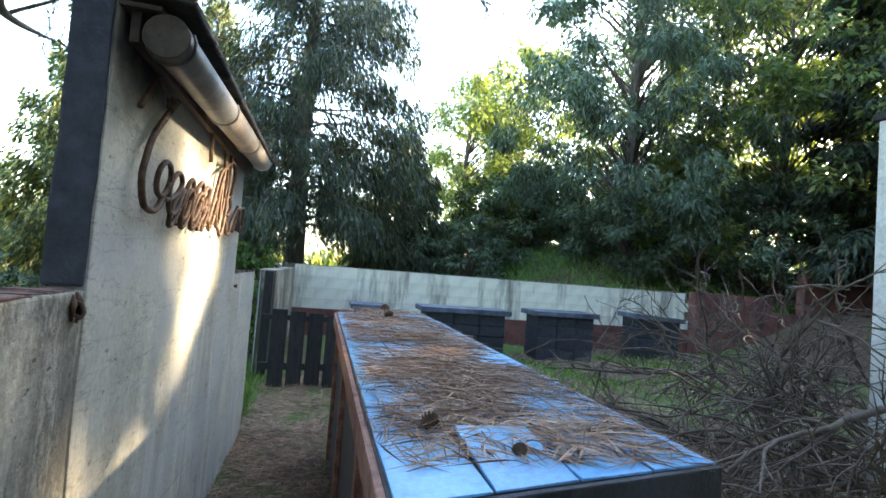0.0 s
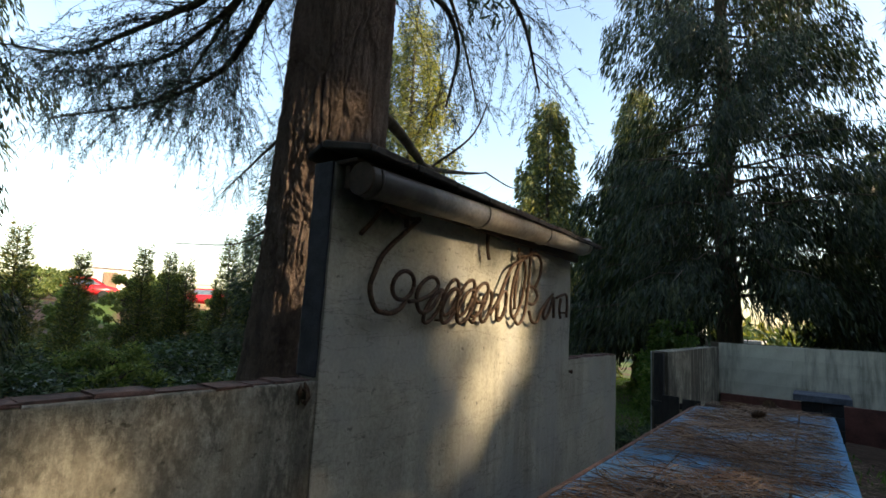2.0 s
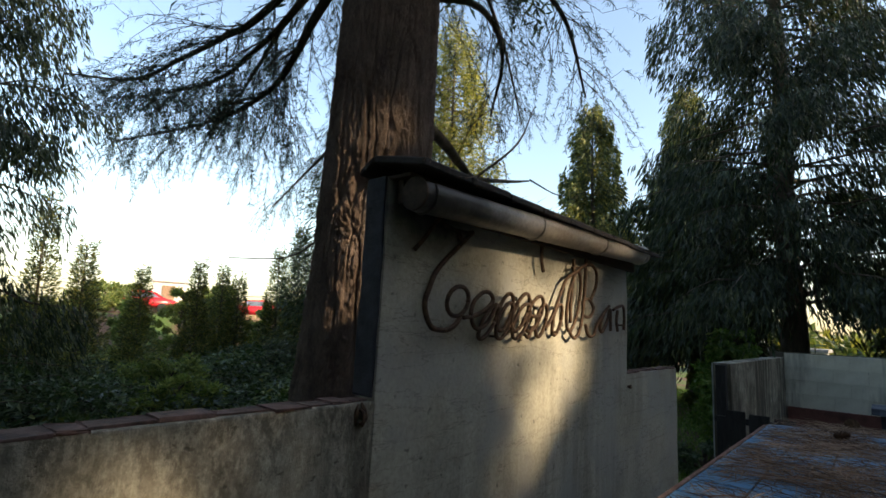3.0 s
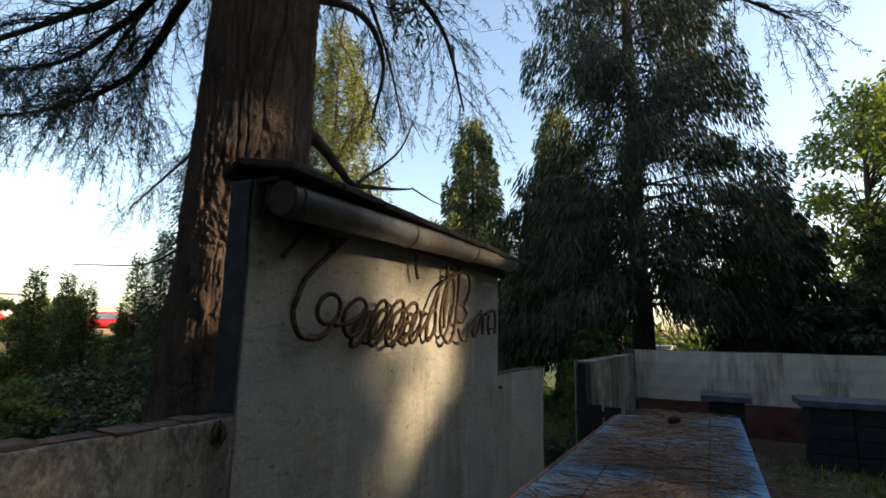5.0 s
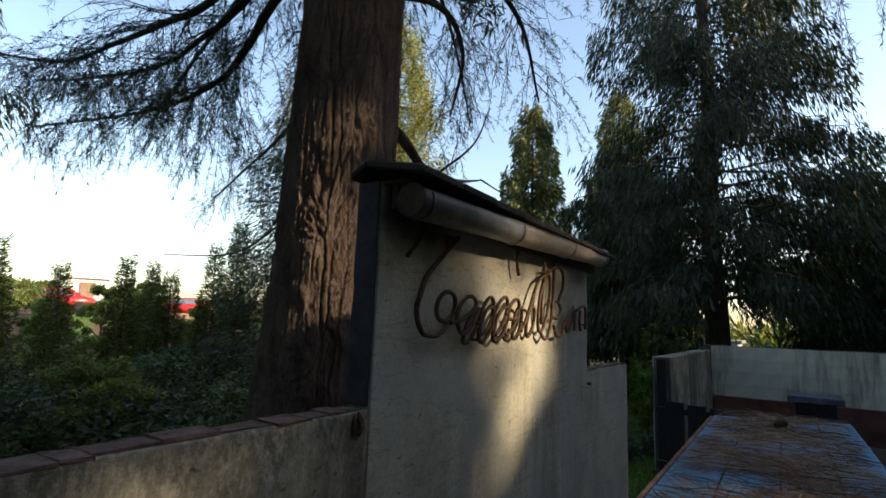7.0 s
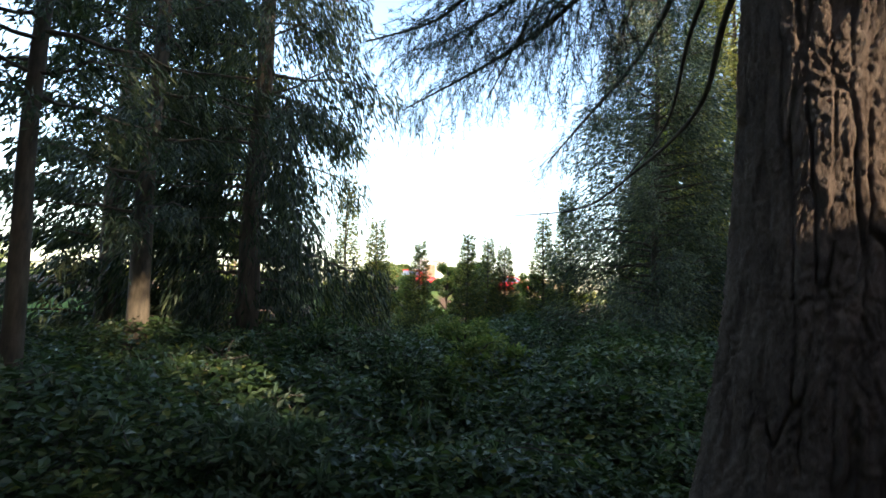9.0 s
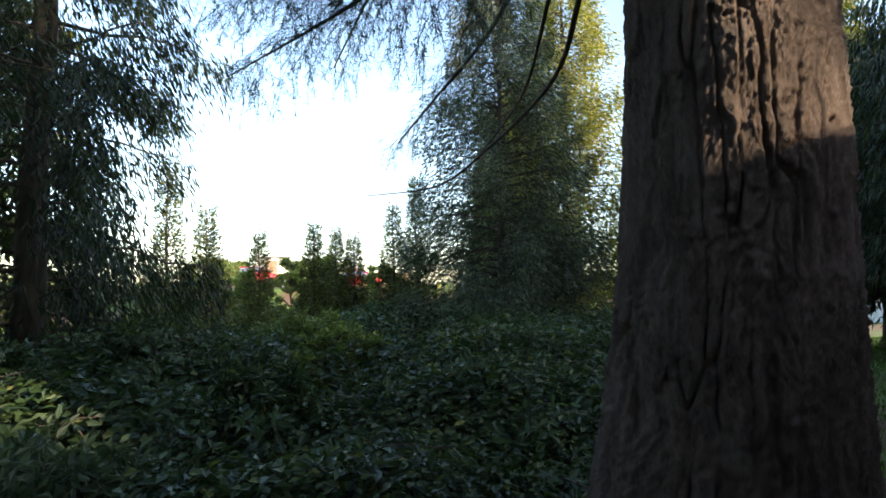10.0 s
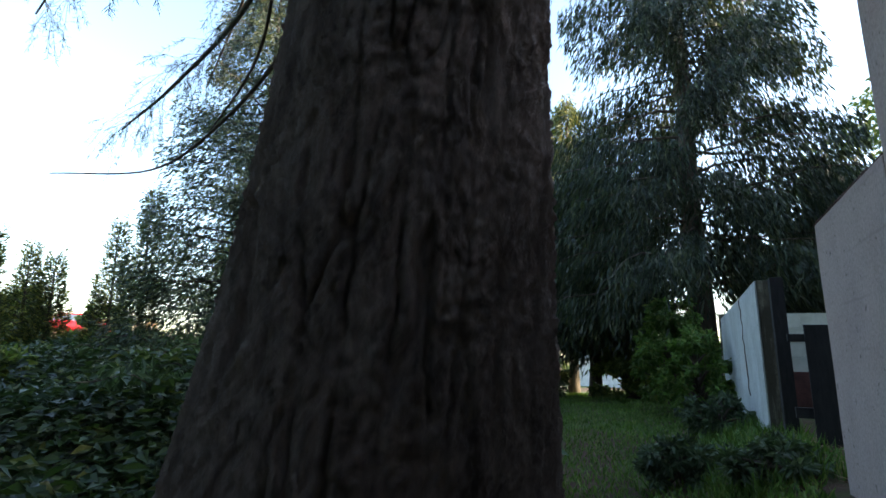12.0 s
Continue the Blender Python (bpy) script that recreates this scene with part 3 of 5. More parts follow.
def skewed(bm, ox=0.0, oy=0.0):
    """The counter's two ends run at a slant."""
    for v in bm.verts:
        if v.co.y + oy > CY1 - 0.1:
            v.co.y -= SKEW_FAR * (CX1 - v.co.x - ox)
        if v.co.y + oy < CY0 + 0.1:
            v.co.y -= SKEW * (CX1 - v.co.x - ox)
    return bm


counter = thing("bar_counter", (0, 0, 0), "long bar counter topped with needle-strewn pale blue tiles", "counter")
part("body", skewed(wall_bm((CX0 + 0.05, CY0 + 0.05, 0), (CX1 - 0.05, CY1 - 0.03, CZ - 0.07), 11, 0.25, 0.004)), M_BLACKBLOCK, counter, "black painted blockwork base")
part("slab", skewed(box_bm((CX0 + 0.012, CY0 + 0.01, CZ - 0.07), (CX1 - 0.01, CY1 - 0.01, CZ - 0.004), 0.003)), M_GROUT, counter, "dark grouted top slab")
part("edge_trim", skewed(box_bm((CX0 - 0.006, CY0, CZ - 0.085), (CX0 + 0.012, CY1, CZ - 0.004), 0.004, wobble=0.002, seed=4)), M_TRIM, counter, "flaking red edge trim")
part("edge_trim", skewed(box_bm((CX0 + 0.012, CY0 - 0.006, CZ - 0.075), (CX1, CY0 + 0.01, CZ - 0.006), 0.004)), M_BLACKBLOCK, counter, "black front edge trim")
for yy in (0.1, 1.3, 2.6):
    part("side_panel", box_bm((CX0 + 0.02, yy - 0.03, 0), (CX0 + 0.049, yy + 0.03, CZ - 0.086), 0.004), M_TRIM, counter, "peeling red upright")
r = random.Random(5)
ncol, nrow = 4, 17
tw, tl = (CX1 - CX0 - 0.02) / ncol, (CY1 - CY0 - 0.01) / nrow
tile_me = []
for k in range(5):
    bm = box_bm((-tw / 2 + 0.0045, -tl / 2 + 0.0055, -0.008), (tw / 2 - 0.0045, tl / 2 - 0.0055, 0.0), 0.0025, wobble=0.0007, seed=k)
    me = bpy.data.meshes.new("tile")
    bm.to_mesh(me)
    bm.free()
    me.materials.append(M_BLUETILE)
    tile_me.append(me)
for i in range(ncol):
    for j in range(nrow - 1):
        me = tile_me[r.randrange(5)]
        if j in (0, nrow - 2):
            bm = skewed(box_bm((-tw / 2 + 0.0045, -tl / 2 + 0.0055, -0.008), (tw / 2 - 0.0045, tl * (0.5 if j == 0 else 1.5) - 0.0055, 0.0), 0.0025), CX0 + 0.016 + tw * (i + 0.5), CY0 + 0.005 + tl * (j + 0.5))
            me = bpy.data.meshes.new("tile")
            bm.to_mesh(me)
            bm.free()
            me.materials.append(M_BLUETILE)
        t = new("tile", me)
        t.parent = counter
        lift = 0.012 if (i, j) == (1, 0) else r.uniform(-0.001, 0.0015)
        t.matrix_world = pose(CX0 + 0.016 + tw * (i + 0.5), CY0 + 0.005 + tl * (j + 0.5), CZ + lift, r.gauss(0, 0.25) + (3 if (i, j) == (1, 0) else 0), r.gauss(0, 0.25), r.gauss(0, 0.4))


def needle_litter(name, n, fx, fy, fz, L, W, seed, label, tilt=0.13, box=None):
    g = np.random.default_rng(seed)
    x, y = fx(g, n), fy(g, n)
    keep = g.random(n) < 0.16 + 1.1 * smooth01(-0.5, 0.75, np.sin(7.3 * x + 2.1 * y + seed) * np.sin(5.1 * y - 3.7 * x) + 0.5 * np.sin(13 * x - 9 * y) + 0.45)
    x, y = x[keep], y[keep]
    n = len(x)
    z = fz(x, y, g)
    a = g.uniform(0, 2 * np.pi, n)
    ax = np.stack([np.cos(a), np.sin(a), g.normal(0, tilt, n)], 1)
    ln = g.uniform(0.5, 1.2, n) * L
    if box:
        # needles lie within the top: neither end hangs over an edge
        dx, dy = ax[:, 0] * ln, ax[:, 1] * ln
        x = np.clip(x, box[0] - np.minimum(dx, 0), box[1] - np.maximum(dx, 0))
        y = np.clip(y, box[2] - np.minimum(dy, 0), box[3] - np.maximum(dy, 0))
        z = fz(x, y, g)
    V, F = cards(np.stack([x, y, z], 1), ax, ln, np.full(n, W), g, 0.05, np.array([[0, 0, 1.0]]))
    return tagged(mesh_ob(name, V, F, M_NEEDLE), label, "pine needles", kind="stuff")


def pile(x, y):
    """Height of the needle drift on the counter."""
    u = (x - 1.08) / 0.30
    d = np.exp(-u * u) * (0.55 + 0.45 * np.sin(3.1 * y + 0.6) * np.sin(1.3 * y + 2))
    return 0.035 * np.clip(d - 0.12, 0, 1)


def on_counter_x(g, n):
    return np.clip(np.where(g.random(n) < 0.80, g.normal(1.11, 0.155, n) + 0.05 * g.standard_t(3, n), g.uniform(CX0 + 0.03, CX1 - 0.03, n)), CX0 + 0.02, CX1 - 0.03)


needle_litter("needle_drift", 12500, on_counter_x, lambda g, n: np.where(g.random(n) < 0.82, g.uniform(-0.36, CY1 - 0.05, n), g.uniform(CY0 - 0.02, 0.5, n)),
              lambda x, y, g: CZ + 0.003 + g.random(len(x)) * pile(x, y), 0.19, 0.0040, 21, "drift of brown fallen pine needles along the counter top", 0.05, (CX0 + 0.01, CX1 - 0.01, CY0 - 0.04, CY1 - 0.02))
needle_litter("ground_needles", 34000, lambda g, n: g.uniform(-0.02, 0.74, n), lambda g, n: g.uniform(-2.4, 5.2, n),
              lambda x, y, g: ground_z(x, y) + 0.004 + 0.02 * g.random(len(x)), 0.16, 0.0036, 22, "brown pine needles covering the ground by the wall")
needle_litter("yard_needles", 36000, lambda g, n: g.uniform(1.5, 9.0, n), lambda g, n: g.uniform(0.5, 8.0, n),
              lambda x, y, g: ground_z(x, y) + 0.004 + 0.02 * g.random(len(x)), 0.19, 0.0055, 23, "dry needles and litter strewn over the yard")
needle_litter("roof_needles", 1800, lambda g, n: g.uniform(-0.2, 0.19, n), lambda g, n: np.where(g.random(n) < 0.6, g.normal(1.75, 0.3, n).clip(0.1, 2.3), g.uniform(0, 2.3, n)),
              lambda x, y, g: Z_SIGN + np.where(x > -0.05, RIDGE - (x + 0.05) * 0.36, RIDGE + (x + 0.05) * 0.595) + 0.003 + 0.02 * g.random(len(x)), 0.10, 0.0035, 24, "reddish needles caught on the little roof")


def pine_cone(at, size, turn, label):
    ob = thing("pine_cone", at, label, "pine cone", "cones on the counter")
    b = Batch()
    V, F = [], []
    for i in range(9):
        f = i / 8
        rr = size * (0.45 * math.sin(math.pi * (0.12 + 0.83 * f)) + 0.05)
        for k in range(8):
            a = 2 * math.pi * (k + 0.5 * (i % 2)) / 8
            c, s = math.cos(a), math.sin(a)
            n0 = len(V)
            px, o, up = size * (f - 0.5), rr, size * 0.13
            V += [(px - up * 0.4, c * o * 0.5 - s * up * 0.8, s * o * 0.5 + c * up * 0.8), (px - up * 0.4, c * o * 0.5 + s * up * 0.8, s * o * 0.5 - c * up * 0.8),
                  (px + up * 0.7, c * o * 1.15 + s * up * 0.6, s * o * 1.15 - c * up * 0.6), (px + up * 0.7, c * o * 1.15 - s * up * 0.6, s * o * 1.15 + c * up * 0.6)]
            F.append((n0, n0 + 1, n0 + 2, n0 + 3))
    core = tube([(-size * 0.5, 0, 0), (0, 0, 0), (size * 0.5, 0, 0)], [size * 0.1, size * 0.26, size * 0.08], 10)
    b.add((V, F))
    b.add(core)
    m = b.make("scales", M_CONE, ob, smooth=False)
    m.matrix_local = pose(0, 0, size * 0.4, 0, -15, turn)
    return ob


for x, y, s, tn in ((0.87, -0.28, 0.044, 30), (1.14, 2.93, 0.07, 100), (1.11, 2.43, 0.065, 10), (1.03, -0.46, 0.03, 70)):
    pine_cone((x, y, CZ + 0.004), s, tn, "open brown pine cone lying on the blue tiled counter")

# ---- gate of black boards between the wall ends ----
gate = thing("board_gate", (0, 4.78, 0), "black stained board gate standing in the wall opening", "gate")
part("post", box_bm((-0.09, 0.30, -0.15), (0.01, 0.40, 1.36), 0.006), M_BLACKWOOD, gate)
# boards widened and one added to stand for the shade behind the gaps
for k, x in enumerate((0.06, 0.27, 0.48, 0.69)):
    part("board", box_bm((x, -0.02 * (k % 2), 0.02), (x + 0.175, 0.022 - 0.02 * (k % 2), 0.93 - 0.015 * k), 0.004, wobble=0.002, seed=k), M_BLACKWOOD, gate)
part("rail", box_bm((-0.05, 0.03, 0.80), (0.86, 0.07, 0.86), 0.004), M_BLACKWOOD, gate)
part("rail", box_bm((-0.05, 0.03, 0.22), (0.86, 0.07, 0.30), 0.004), M_BLACKWOOD, gate)

# ---- far enclosure: return wall, back wall, dark plinths, red wall ----
ret = thing("wall_return", (0, 0, 0), "cream painted block return wall, cracked, with a dark end", "wall", kind="structure")
part("render_face", wall_bm((-0.16, 5.30, -0.6), (0.02, 9.55, 1.37), 21, 0.4, 0.006), M_OLDWALL, ret)
part("outer_face", wall_bm((-0.176, 5.302, -0.6), (-0.163, 9.55, 1.368), 22, 0.4, 0.004), M_PALEFACE, ret, "pale bluish-white painted outer face")
b = Batch()
rr = random.Random(8)
pts = [(-0.180, 6.6 + rr.uniform(-0.06, 0.06) - 0.012 * k, 1.36 - 0.075 * k) for k in range(15)]
b.add(tube(pts, [0.006] * 15, 5))
b.make("ivy_stem", M_TWIG, ret, "bare creeper stem")
back = thing("wall_back", (0, 0, 0), "cream painted block wall with dark streaks and a red-brown base", "wall", kind="structure")
BW0, BW1 = (-0.2, 9.5), (9.45, 9.5)
course, blk = 0.222, 0.445
r = random.Random(9)
blk_me = []
for k in range(6):
    bm = box_bm((-blk / 2 + 0.001, -0.05, -course / 2 + 0.001), (blk / 2 - 0.001, 0.05, course / 2 - 0.001), 0.003, wobble=0.001, seed=k + 30)
    me = bpy.data.meshes.new("block")
    bm.to_mesh(me)
    bm.free()
    blk_me.append(me)
n_w = Nodes("old_white_block", 0.9)
_blot = n_w.ramp(n_w.noise(2.0, 6, 0.7), [(0.3, (0.50, 0.48, 0.37)), (0.6, (0.70, 0.68, 0.56))])
_gp = n_w.t.nodes.new("ShaderNodeNewGeometry").outputs["Position"]
_mp = n_w.t.nodes.new("ShaderNodeMapping")
_mp.inputs["Scale"].default_value = (2.6, 2.6, 0.35)
n_w.link(_gp, _mp.inputs["Vector"])
_run = n_w.ramp(n_w.noise(1.0, 6, 0.7, _mp.outputs[0]), [(0.48, 0.0), (0.66, 0.85)])
n_w.color(n_w.mix(_run, _blot, (0.13, 0.115, 0.085)))
n_w.bump(n_w.noise(40, 6, 0.7), 0.5, 0.01)
M_OLDBLOCK = n_w.mat
for me in blk_me:
    me.materials.append(M_OLDBLOCK)
part("mortar", box_bm((BW0[0], 9.53, -0.6), (BW1[0], 9.60, 1.46), 0.006), M_OLDWALL, back)
for j in range(4):
    z = 0.56 + course * (j + 0.5)
    x = BW0[0] + (blk / 2 if j % 2 else 0)
    while x < BW1[0] - blk / 2:
        o = new("block", blk_me[r.randrange(6)])
        o.parent = back
        o.matrix_world = pose(x + blk / 2, 9.53 + r.uniform(-0.003, 0.003), z, 0, 0, r.gauss(0, 0.3))
        x += blk
part("base_band", wall_bm((BW0[0] + 0.25, 9.40, -0.1), (BW1[0], 9.52, 0.56), 33, 0.4, 0.008), M_REDWALL, back, "red-brown painted base")

bb = [bpy.data.meshes.new("block") for _ in range(4)]
for k, me in enumerate(bb):
    bm = box_bm((-0.21, -0.1, -0.105), (0.21, 0.1, 0.105), 0.008, wobble=0.003, seed=k + 60)
    bm.to_mesh(me)
    bm.free()
    me.materials.append(M_BLACKBLOCK)


def plinth(x0, x1, y0, top, label, tilt=0):
    ob = thing("block_plinth", (x0, y0, 0), label, "plinth", "dark plinths along the back wall")
    n = max(2, round((x1 - x0) / 0.43))
    w = (x1 - x0) / n
    rows = 4
    h = (top - 0.09) / rows
    for j in range(rows):
        for k in range(n):
            o = new("block", bb[r.randrange(4)])
            o.parent = ob
            o.matrix_world = Matrix.Translation((x0 + w * (k + 0.5), y0 + 0.3 + r.uniform(-0.006, 0.006), h * (j + 0.5))) @ Matrix.Diagonal((w / 0.43, 3.0, h / 0.215, 1))
    s = part("capping_slab", box_bm((-0.09, -0.06, 0), (x1 - x0 + 0.09, 0.68, 0.09), 0.008, wobble=0.004, seed=int(x0 * 10)), M_SLATE, ob, "blue-grey stone capping slab")
    s.matrix_world = pose(x0, y0, top - 0.088, 0, tilt, 0)


plinth(2.45, 3.95, 7.45, 0.88, "dark painted block plinth with a worn stone capping")
plinth(4.62, 5.78, 7.50, 0.92, "dark painted block plinth with a worn stone capping")
plinth(7.1, 8.1, 8.0, 0.95, "dark block plinth with a tilted capping slab", 3)
plinth(1.25, 1.75, 8.1, 0.80, "dark painted block plinth with a worn stone capping")

redw = thing("wall_red", (0, 0, 0), "stepped red-brown painted wall with flaking paint", "wall", kind="structure")
part("wall_panel", wall_bm((9.46, 9.2, -0.2), (11.7, 9.45, 1.50), 41, 0.4, 0.01), M_REDWALL, redw)
part("wall_panel", wall_bm((11.703, 9.2, -0.2), (12.7, 9.45, 1.12), 42, 0.4, 0.01), M_REDWALL, redw)
part("wall_panel", wall_bm((12.703, 9.2, -0.2), (15.5, 9.45, 2.2), 43, 0.4, 0.01), M_REDWALL, redw)
slabs = thing("wall_kerb", (0, 0, 0), "row of low pale concrete edging slabs on the grass bank", "kerb", kind="structure")
for k in range(4):
    x = 8.7 + 1.05 * k
    z = float(ground_z(x + 0.5, 14.0))
    part("slab", box_bm((x, 13.95, z - 0.2), (x + 1.0, 14.05, max(z + 0.15, 2.05 + 0.055 * k)), 0.01, wobble=0.006, seed=k), M_OLDWALL, slabs)

wp = thing("white_post", (4.72, 1.50, 0), "tall white painted timber post with a dark cap", "post")
part("shaft", box_bm((-0.05, -0.05, 0), (0.05, 0.05, 2.93), 0.006), M_WHITEPAINT, wp)
part("cap", box_bm((-0.08, -0.08, 2.931), (0.08, 0.08, 2.985), 0.008), M_BLACKWOOD, wp)

# ---- the great pine by the wall ----
PX, PY = -1.65, 1.36
pine = thing("pine_tree", (PX, PY, 0), "massive old pine with deeply furrowed red-brown bark and drooping limbs", "tree")


def trunk_radius(z):
    z = np.asarray(z, float)
    return 0.405 - 0.018 * (z - 1.8) + 0.13 * np.exp(-(z + 0.1) / 0.8)


def furrowed_trunk():
    """A trunk skin whose plates stand proud of wandering vertical furrows."""
    g = np.random.default_rng(3)
    nt_, nz_ = 350, 500
    th = np.linspace(0, 2 * np.pi, nt_, endpoint=False)
    zz = np.concatenate([np.linspace(-0.75, 4.6, nz_ - 60), np.linspace(4.65, 13, 60)])
    T, Z = np.meshgrid(th, zz)
    u = T / (2 * np.pi) * 2.8
    g2 = np.random.default_rng(13)

    def lattice(nu, hz, a, b):
        """Smooth noise that closes round the trunk: nu cells round, hz metres high."""
        tab = g2.uniform(-1, 1, (nu, int(16 / hz) + 3))
        p, q = (a / 2.8 * nu) % nu, (b + 1.2) / hz
        i, j = np.floor(p).astype(int), np.clip(np.floor(q).astype(int), 0, tab.shape[1] - 2)
        fu, fz = p - np.floor(p), q - np.floor(q)
        fu, fz = fu * fu * (3 - 2 * fu), fz * fz * (3 - 2 * fz)
        i0, i1 = i % nu, (i + 1) % nu
        return (tab[i0, j] * (1 - fu) + tab[i1, j] * fu) * (1 - fz) + (tab[i0, j + 1] * (1 - fu) + tab[i1, j + 1] * fu) * fz

    # long plates, their ends ragged, parted by furrows of uneven depth
    cw, ch = 2.8 / 33, 0.95
    nu, nzc = 33, int(15 / ch)
    uw = u + 0.012 * lattice(9, 0.7, u, Z) + 0.009 * lattice(34, 0.16, u, Z) + 0.005 * lattice(90, 0.045, u, Z)
    zw = Z + 0.22 * lattice(20, 0.3, u, Z)
    ci, cj = np.floor(uw / cw).astype(int), np.floor((zw + 1) / ch).astype(int)
    ju, jz, jh = g.random((nu, nzc + 6)), g.random((nu, nzc + 6)), g.random((nu, nzc + 6))
    f1, f2, hh = np.full(T.shape, 9.0), np.full(T.shape, 9.0), np.zeros(T.shape)
    for du in (-2, -1, 0, 1, 2):
        for dz in (-1, 0, 1):
            a, b = (ci + du), np.clip(cj + dz, 0, nzc + 5)
            am = a % nu
            d = np.hypot((uw - (a + ju[am, b]) * cw) / cw, (zw - ((cj + dz + jz[am, b]) * ch - 1)) / ch)
            nearer = d < f1
            f2 = np.where(nearer, f1, np.minimum(f2, d))
            hh = np.where(nearer, jh[am, b], hh)
            f1 = np.where(nearer, d, f1)
    depth = 0.22 + 0.78 * smooth01(-0.45, 0.35, lattice(24, 0.22, u, Z))
    plate = 1 - (1 - smooth01(0.0, 0.13, f2 - f1)) * depth
    plate = plate * (0.86 + 0.14 * smooth01(0.0, 0.14, np.abs(lattice(70, 0.16, uw, zw)))) * (0.9 + 0.1 * smooth01(0.0, 0.12, np.abs(lattice(44, 0.055, uw, zw))))
    # small flakes over the plates
    fw, fh = 2.8 / 80, 0.036
    fi, fj = np.floor(uw / fw).astype(int), np.floor((zw + 1) / fh).astype(int)
    k1, k2 = g.random((80, 460)), g.random((80, 460))
    e1, eh = np.full(T.shape, 9.0), np.zeros(T.shape)
    for du in (-1, 0, 1):
        for dz in (-1, 0, 1):
            a, b = (fi + du) % 80, np.clip(fj + dz, 0, 459)
            d = np.hypot((uw - (fi + du + k1[a, b]) * fw) / fw, (zw - ((fj + dz + k2[a, b]) * fh - 1)) / fh)
            near = d < e1
            e1, eh = np.where(near, d, e1), np.where(near, k1[a, b], eh)
    ripple = 0.5 + 0.5 * np.sin(u * 190 + 9 * np.sin(Z * 5 + T * 4) + 20 * hh)
    flake = 0.5 + 0.5 * np.sin(Z * 60 + 7 * np.sin(u * 40) + 25 * hh)
    rad = trunk_radius(Z) * (1 + 0.03 * np.sin(3 * T + 0.8) + 0.02 * np.sin(5 * T + Z))
    rad = rad + 0.034 * plate * (0.65 + 0.35 * hh) - 0.024 + 0.015 * eh * plate + 0.009 * plate * ((Z * 22 + 2.5 * np.sin(u * 40) + 25 * hh) % 1.0) + 0.002 * ripple * plate + 0.002 * flake * plate + g.normal(0, 0.0018, T.shape)
    rad = rad + 0.04 * np.exp(-(Z + 0.5) / 0.35) * (0.5 + 0.5 * np.sin(5 * T + 1))
    bulge = np.exp(-(((T - 5.2 + np.pi) % (2 * np.pi) - np.pi) / 0.22) ** 2 - ((Z - 2.05) / 0.12) ** 2)
    rad = rad + 0.03 * bulge
    cxs, cys = 0.02 * (Z - 1.2) + 0.02 * np.sin(Z) - 0.075 * np.exp(-Z / 0.9), 0.015 * (Z - 1.2)
    V = np.stack([cxs + rad * np.cos(T), cys + rad * np.sin(T), Z], -1).reshape(-1, 3)
    i = np.arange(nt_ * nz_).reshape(nz_, nt_)
    j = np.roll(i, -1, 1)
    F = np.stack([i[:-1], j[:-1], j[1:], i[1:]], -1).reshape(-1, 4)
    return V, F


V, F = furrowed_trunk()
mesh_ob("trunk", V, F, M_BARK, pine, smooth=True)

limb_wood, limb_leaf = Batch(), []
gp = np.random.default_rng(11)


def needles_along(pts, density, L, spread, g, hang=0.5, W=0.0075):
    """Brush-like needle tufts along a twig."""
    P = np.array([tuple(p) for p in pts])
    seg = np.linalg.norm(np.diff(P, axis=0), axis=1)
    n = max(4, int(seg.sum() * density))
    s = g.uniform(0, len(P) - 1.001, n)
    i = s.astype(int)
    f = (s - i)[:, None]
    pos = P[i] * (1 - f) + P[i + 1] * f
    d = unit(P[i + 1] - P[i])
    ax = d * 0.7 + g.normal(0, spread, (n, 3)) + np.array([0, 0, -hang])
    return cards(pos, ax, g.uniform(0.6, 1.2, n) * L, np.full(n, W), g, 0.06)


